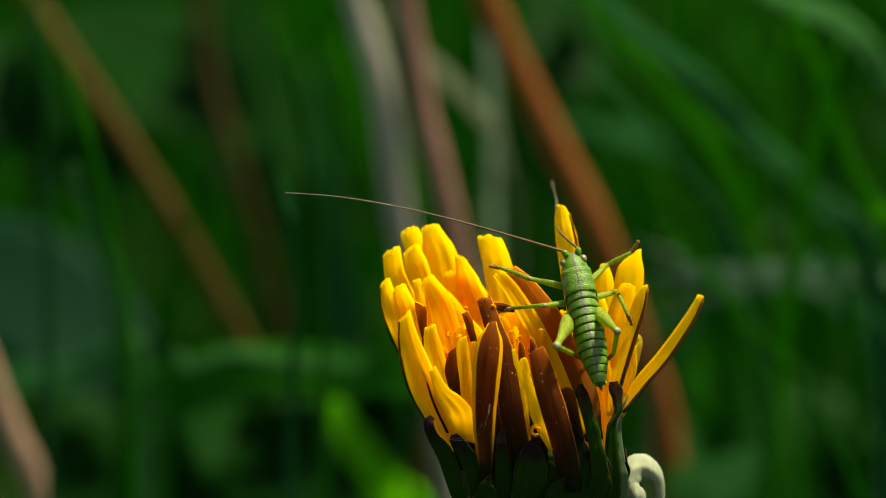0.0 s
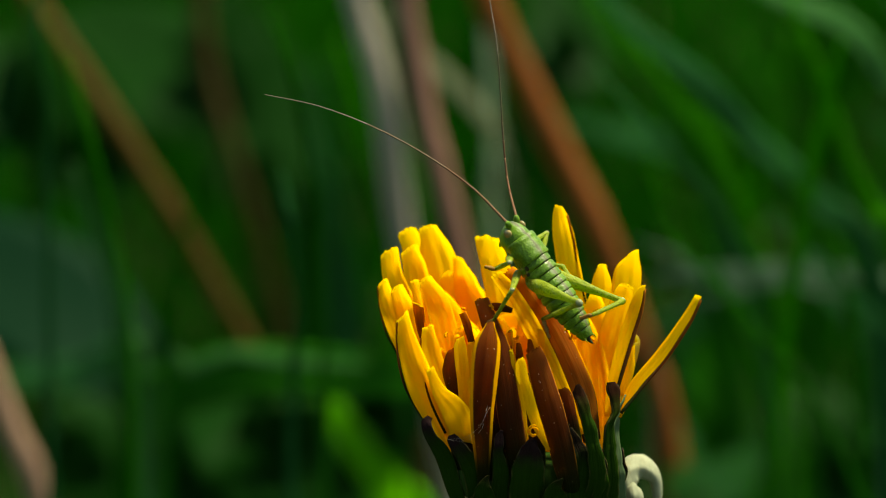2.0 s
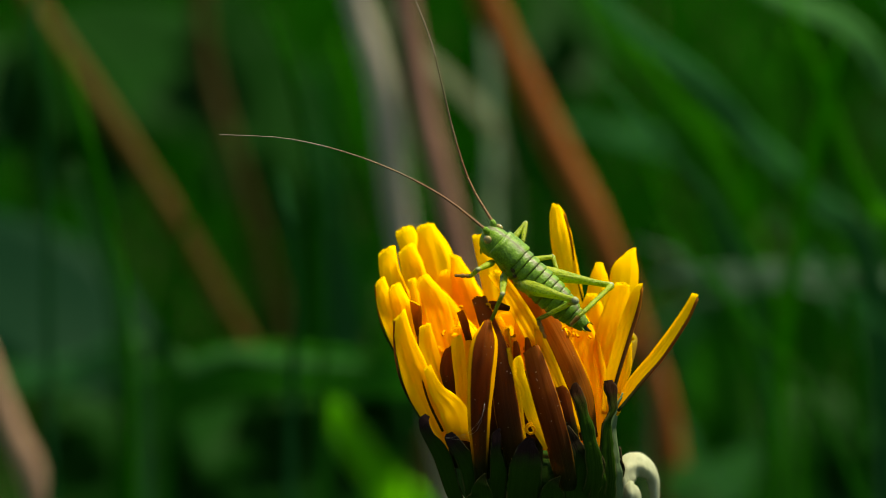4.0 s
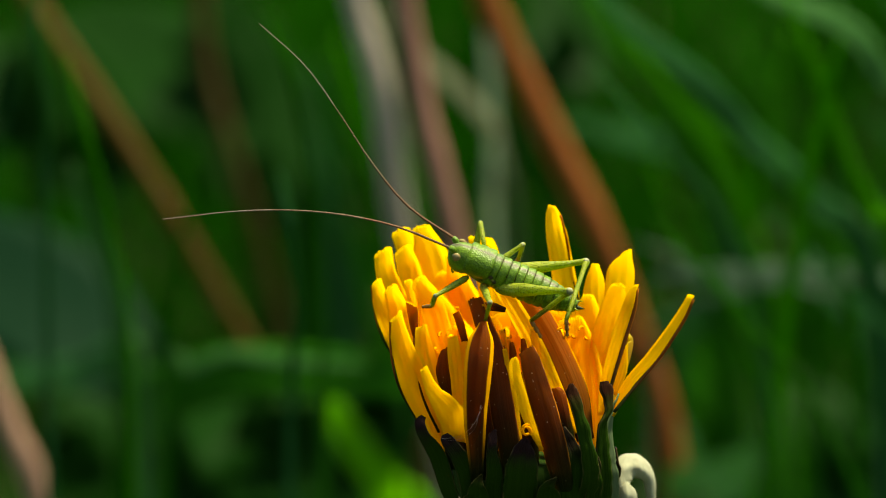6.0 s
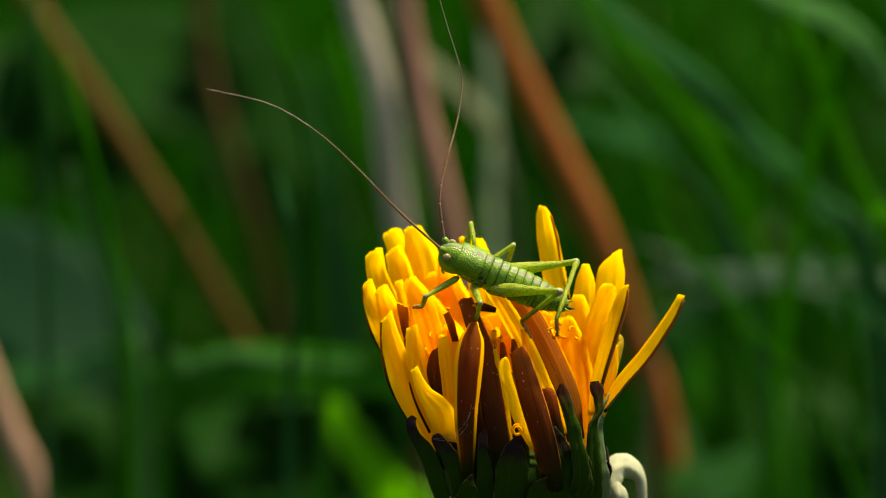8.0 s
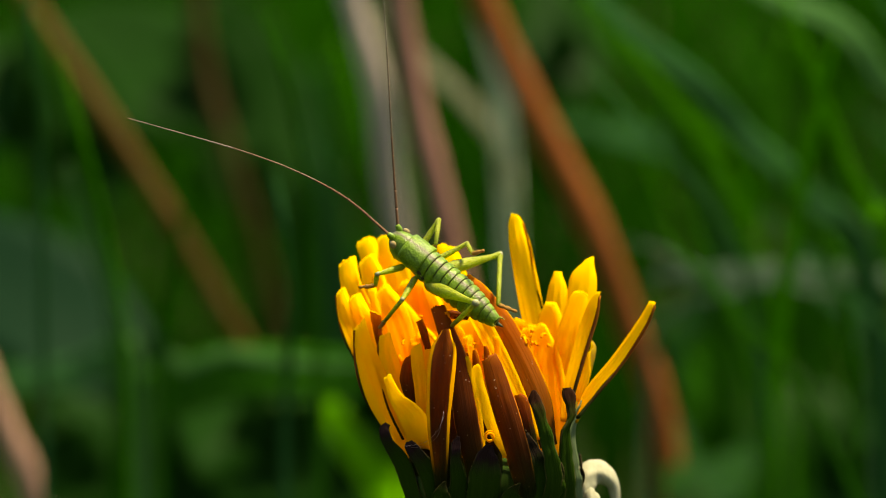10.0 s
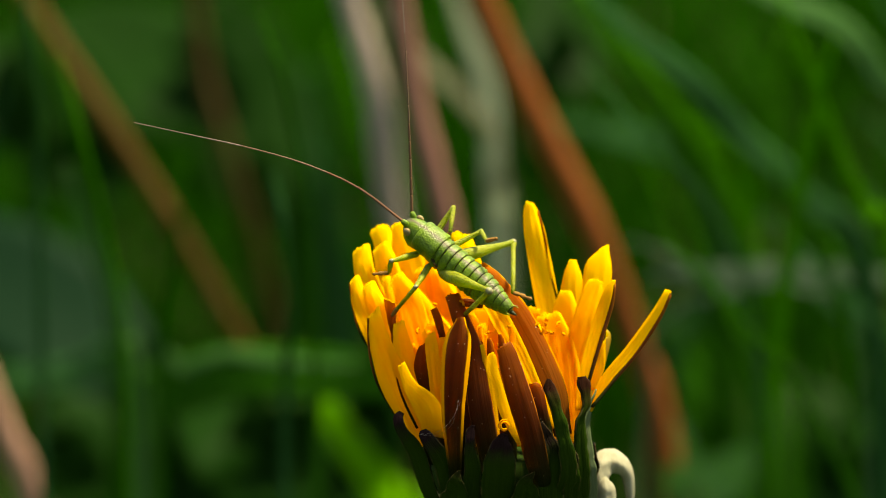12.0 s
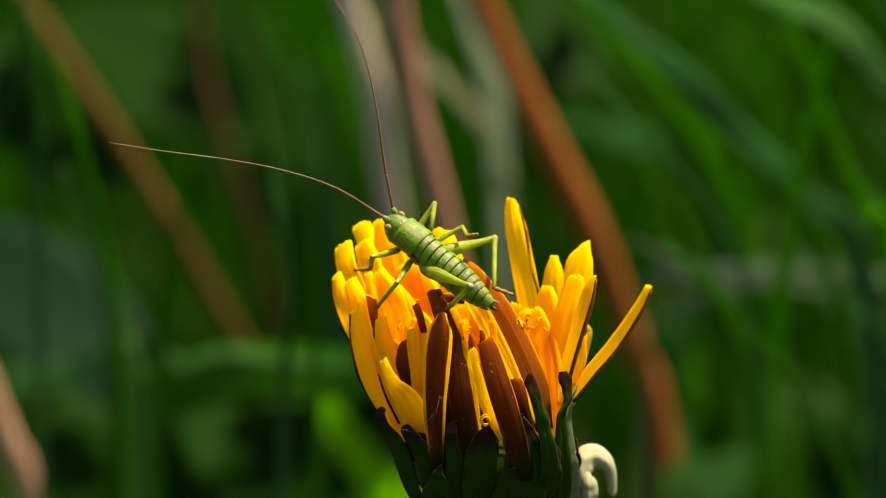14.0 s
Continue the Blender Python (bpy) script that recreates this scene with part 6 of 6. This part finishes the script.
    stance(11.0, (-2.96, -3.01, 12.93), (-0.751, 0.333, 0.57), (0.167, -0.74, 0.652),
        [((2.63, 2.69, 0.31), (2.7, 2.31, -1.65), (3.39, 3, -1.85)),
         ((0.54, 2.9, 0.12), (0.92, 3.55, -2.16), (1.09, 3.61, -3.15)),
         ((-3.28, 1.37, 2.67), (-2.22, 1.37, -1.8), (-3.14, 1.96, -2.3)),
         ((2.35, -2.65, 0.47), (1.3, -0.99, 0.83), (1.31, -0.91, -0.17)),
         ((0.27, -2.88, -0.08), (-0.79, -1.61, 1.67), (-1.34, -1.74, 2.49)),
         ((-1, -5.03, -2.5), (-3.51, -1.51, -0.92), (-4.62, -1.96, -0.89))],
        [((6.95, 0.78, 1.04), (9.92, 2.04, 1.47), (12.76, 3.76, 1.83), (15.54, 5.52, 1.89), (18.35, 6.91, 1.43)),
         ((5.47, -1.77, 2.45), (7.07, -3.13, 4.24), (8.71, -4.42, 6.06), (10.49, -5.58, 7.82), (12.56, -6.52, 9.44))])
    stance(11.5, (-2.96, -3.01, 12.93), (-0.751, 0.333, 0.57), (0.167, -0.74, 0.652),
        [((2.63, 2.69, 0.31), (2.7, 2.31, -1.65), (3.39, 3, -1.85)),
         ((0.54, 2.9, 0.12), (0.92, 3.55, -2.16), (1.09, 3.61, -3.15)),
         ((-3.28, 1.37, 2.67), (-2.22, 1.37, -1.8), (-3.14, 1.96, -2.3)),
         ((2.35, -2.65, 0.47), (1.3, -0.99, 0.83), (1.31, -0.91, -0.17)),
         ((0.27, -2.88, -0.08), (-0.79, -1.61, 1.67), (-1.34, -1.74, 2.49)),
         ((-1, -5.03, -2.5), (-3.51, -1.51, -0.92), (-4.62, -1.96, -0.89))],
        [((6.9, 0.9, 0.91), (9.8, 2.28, 1.24), (12.54, 4.1, 1.5), (15.24, 5.94, 1.47), (17.98, 7.34, 0.92)),
         ((5.55, -1.69, 2.43), (7.21, -3, 4.22), (8.89, -4.25, 6.03), (10.71, -5.38, 7.79), (12.81, -6.31, 9.39))])
    stance(12.0, (-2.96, -3.01, 12.93), (-0.751, 0.333, 0.57), (0.167, -0.74, 0.652),
        [((2.63, 2.69, 0.31), (2.7, 2.31, -1.65), (3.39, 3, -1.85)),
         ((0.54, 2.9, 0.12), (0.92, 3.55, -2.16), (1.09, 3.61, -3.15)),
         ((-3.28, 1.37, 2.67), (-2.22, 1.37, -1.8), (-3.14, 1.96, -2.3)),
         ((2.35, -2.65, 0.47), (1.3, -0.99, 0.83), (1.31, -0.91, -0.17)),
         ((0.27, -2.88, -0.08), (-0.79, -1.61, 1.67), (-1.34, -1.74, 2.49)),
         ((-1, -5.03, -2.5), (-3.51, -1.51, -0.92), (-4.62, -1.96, -0.89))],
        [((6.99, 0.75, 1.08), (10.02, 2, 1.55), (12.91, 3.72, 1.94), (15.75, 5.49, 2.02), (18.6, 6.9, 1.56)),
         ((5.44, -1.84, 2.49), (7.1, -3.19, 4.33), (8.76, -4.51, 6.19), (10.45, -5.81, 8.02), (12.21, -7.14, 9.77))])
    stance(12.5, (-2.96, -3.01, 12.93), (-0.751, 0.333, 0.57), (0.167, -0.74, 0.652),
        [((2.63, 2.69, 0.31), (2.7, 2.31, -1.65), (3.39, 3, -1.85)),
         ((0.54, 2.9, 0.12), (0.92, 3.55, -2.16), (1.09, 3.61, -3.15)),
         ((-3.28, 1.37, 2.67), (-2.22, 1.37, -1.8), (-3.14, 1.96, -2.3)),
         ((2.35, -2.65, 0.47), (1.3, -0.99, 0.83), (1.31, -0.91, -0.17)),
         ((0.27, -2.88, -0.08), (-0.79, -1.61, 1.67), (-1.34, -1.74, 2.49)),
         ((-1, -5.03, -2.5), (-3.51, -1.51, -0.92), (-4.62, -1.96, -0.89))],
        [((7.03, 0.79, 1.06), (10.08, 2.08, 1.53), (12.98, 3.86, 1.9), (15.83, 5.68, 1.95), (18.7, 7.11, 1.43)),
         ((5.44, -1.84, 2.49), (7.1, -3.19, 4.33), (8.76, -4.51, 6.19), (10.45, -5.81, 8.02), (12.21, -7.14, 9.77))])
    stance(13.0, (-2.96, -3.01, 12.93), (-0.751, 0.333, 0.57), (0.167, -0.74, 0.652),
        [((2.63, 2.69, 0.31), (2.7, 2.31, -1.65), (3.39, 3, -1.85)),
         ((0.54, 2.9, 0.12), (0.92, 3.55, -2.16), (1.09, 3.61, -3.15)),
         ((-3.28, 1.37, 2.67), (-2.22, 1.37, -1.8), (-3.14, 1.96, -2.3)),
         ((2.35, -2.65, 0.47), (1.3, -0.99, 0.83), (1.31, -0.91, -0.17)),
         ((0.27, -2.88, -0.08), (-0.79, -1.61, 1.67), (-1.34, -1.74, 2.49)),
         ((-1, -5.03, -2.5), (-3.51, -1.51, -0.92), (-4.62, -1.96, -0.89))],
        [((6.98, 0.91, 0.94), (9.96, 2.32, 1.3), (12.78, 4.2, 1.57), (15.54, 6.08, 1.54), (18.34, 7.52, 0.95)),
         ((5.47, -1.76, 2.44), (7.08, -3.09, 4.24), (8.7, -4.38, 6.06), (10.43, -5.59, 7.83), (12.37, -6.69, 9.48))])
    stance(13.5, (-2.96, -3.01, 12.93), (-0.751, 0.333, 0.57), (0.167, -0.74, 0.652),
        [((2.63, 2.69, 0.31), (2.7, 2.31, -1.65), (3.39, 3, -1.85)),
         ((0.54, 2.9, 0.12), (0.92, 3.55, -2.16), (1.09, 3.61, -3.15)),
         ((-3.28, 1.37, 2.67), (-2.22, 1.37, -1.8), (-3.14, 1.96, -2.3)),
         ((2.35, -2.65, 0.47), (1.3, -0.99, 0.83), (1.31, -0.91, -0.17)),
         ((0.27, -2.88, -0.08), (-0.79, -1.61, 1.67), (-1.34, -1.74, 2.49)),
         ((-1, -5.03, -2.5), (-3.51, -1.51, -0.92), (-4.62, -1.96, -0.89))],
        [((7.01, 0.9, 0.96), (10, 2.32, 1.32), (12.85, 4.21, 1.61), (15.63, 6.1, 1.57), (18.45, 7.55, 0.97)),
         ((5.52, -1.66, 2.39), (7.18, -2.91, 4.14), (8.87, -4.09, 5.91), (10.72, -5.12, 7.6), (12.86, -5.94, 9.12))])
    stance(14.0, (-2.96, -3.01, 12.93), (-0.751, 0.333, 0.57), (0.167, -0.74, 0.652),
        [((2.63, 2.69, 0.31), (2.7, 2.31, -1.65), (3.39, 3, -1.85)),
         ((0.54, 2.9, 0.12), (0.92, 3.55, -2.16), (1.09, 3.61, -3.15)),
         ((-3.28, 1.37, 2.67), (-2.22, 1.37, -1.8), (-3.14, 1.96, -2.3)),
         ((2.35, -2.65, 0.47), (1.3, -0.99, 0.83), (1.31, -0.91, -0.17)),
         ((0.27, -2.88, -0.08), (-0.79, -1.61, 1.67), (-1.34, -1.74, 2.49)),
         ((-1, -5.03, -2.5), (-3.51, -1.51, -0.92), (-4.62, -1.96, -0.89))],
        [((7.03, 1, 0.88), (10.03, 2.54, 1.18), (12.86, 4.55, 1.41), (15.63, 6.54, 1.3), (18.47, 8.02, 0.61)),
         ((5.63, -1.47, 2.31), (7.38, -2.58, 3.98), (9.19, -3.58, 5.64), (11.22, -4.31, 7.16), (13.66, -4.62, 8.44))])


def sway_at(t):
    for a, b in zip(SWAY, SWAY[1:]):
        if t <= b[0]:
            s = max(0.0, (t - a[0]) / (b[0] - a[0]))
            if b[0] - a[0] > 1:
                s = s * s * (3 - 2 * s)
            return [p + (q - p) * s for p, q in zip(a[1:], b[1:])]
    return SWAY[-1][1:]


def flower_pose(t):
    x, y, up = sway_at(t)
    tall = HEAD.z / MM
    return Matrix.Translation(BASE + Vector((0, 0, up)) * MM) @ pose(0, 0, 0, -math.degrees(math.asin(y / tall)), math.degrees(math.asin(x / tall)), 0)


def stance_at(t):
    for a, b in zip(STANCES, STANCES[1:]):
        if t <= b[0] + 1e-6:
            break
    s = min(1.0, max(0.0, (t - a[0]) / (b[0] - a[0])))
    s = s * s * (3 - 2 * s)
    mixv = lambda p, q: p.lerp(q, s)
    return (mixv(a[1], b[1]), mixv(a[2], b[2]), mixv(a[3], b[3]),
            [[mixv(p, q) for p, q in zip(la, lb)] for la, lb in zip(a[4], b[4])], [[mixv(p, q) for p, q in zip(la, lb)] for la, lb in zip(a[5], b[5])])


def body_pose(at, ahead, above):
    x = ahead.normalized()
    z = (above - x * above.dot(x)).normalized()
    m = Matrix((x, z.cross(x), z)).transposed().to_4x4()
    return Matrix.Translation(at * MM + UP) @ m


def antenna_joints(side, points):
    root = Vector((3.4, side * 0.3, 0.55)) + Vector((0.8, side * 0.25, 0.45)).normalized() * 0.42
    curve = spline([root] + points, 80)
    curve.append(curve[-1] + (curve[-1] - curve[-2]) * 400)
    joints, at = [root], 0
    for _ in range(ANTENNA_PIECES):
        here = joints[-1]
        while at < len(curve) - 2 and (curve[at + 1] - here).length < ANTENNA_PIECE:
            at += 1
        near, way = curve[at], curve[at + 1] - curve[at]
        lo, hi = 0.0, 1.0
        for _ in range(30):
            mid = (lo + hi) / 2
            if (near + way * mid - here).length < ANTENNA_PIECE:
                lo = mid
            else:
                hi = mid
        joints.append(here + (near + way * hi - here).normalized() * ANTENNA_PIECE)
    return joints


def piece_lines(t):
    """Where each moving piece starts and which way it points, in the cricket's space."""
    _, _, _, legs, antennae = stance_at(t)
    lines = {}
    for n, (side, kind) in enumerate((s, k) for s in (1, -1) for k in ("fore", "mid", "hind")):
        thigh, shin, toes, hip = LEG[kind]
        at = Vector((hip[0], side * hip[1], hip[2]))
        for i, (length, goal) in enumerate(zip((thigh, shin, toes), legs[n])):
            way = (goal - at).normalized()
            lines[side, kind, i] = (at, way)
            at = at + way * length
    for side, points in zip((1, -1), antennae):
        joints = antenna_joints(side, points)
        for i in range(ANTENNA_PIECES):
            lines["antenna", side, i] = (joints[i], (joints[i + 1] - joints[i]).normalized())
    return lines


def motions():
    stances()
    for n, ob in enumerate(LEANING):
        drift = [(0, 0.0), (2, 0.02), (3.2, 0.01), (5.5, -0.01), (8, -0.03), (10.5, -0.13), (11.5, -0.16), (12.3, -0.10), (13, -0.13), (14, -0.16)]
        if ob in GUSTY:
            drift = [(0, 0.0), (8.2, 0.0), (9.6, -0.2), (10.3, -0.75), (10.4, -0.7), (10.6, -0.55), (10.8, -0.15), (11.0, -0.12), (11.2, -0.65), (11.4, -0.02), (11.6, -0.45), (11.8, -1.0),
                     (11.9, -0.98), (12.0, -0.75), (12.1, -0.05), (12.2, 0.0), (12.4, -0.75), (12.65, -0.95), (12.9, -0.15), (13.3, -0.1), (13.6, -0.2), (14, -0.55)]
        lag = 0 if ob in GUSTY else 0.15 * (n % 3)
        rows = [(t if t in (0, 14) else t + lag, pose(0, 0, 0, 0, a, 0)) for t, a in drift]
        if ob in GUSTY:
            foot = Vector((7.5, 228, 0)) * MM
            rows = [(t, m @ Matrix.Translation(foot) @ pose(0, 0, 0, 0, 0, -72 * max(0.0, 1 + a / 0.6)) @ Matrix.Translation(-foot)) for (t, m), (_, a) in zip(rows, drift)]
        walk(ob, rows)
    steps = [i / 10 for i in range(int(SECONDS * 10) + 1)]
    walk(flower, [(t, flower_pose(t)) for t in steps])
    walk(cricket, [(t, flower_pose(t) @ body_pose(*stance_at(t)[:3])) for t in steps])
    tracks = {t: piece_lines(t) for t in steps}
    for key, ob in MOVING.items():
        mean = sum((tracks[t][key][1] for t in steps), Vector()).normalized()
        rest = Vector((1, 0, 0)).rotation_difference(mean)
        rows = []
        for i, t in enumerate(steps):
            at, way = tracks[t][key]
            if 0 < i < len(steps) - 1:
                before, after = tracks[steps[i - 1]][key], tracks[steps[i + 1]][key]
                if all((a - b).length < 1e-5 for o in (before, after) for a, b in zip(o, (at, way))):
                    continue
            rows.append((t, Matrix.Translation(at * MM) @ (mean.rotation_difference(way) @ rest).to_matrix().to_4x4()))
        walk(ob, rows)


motions()
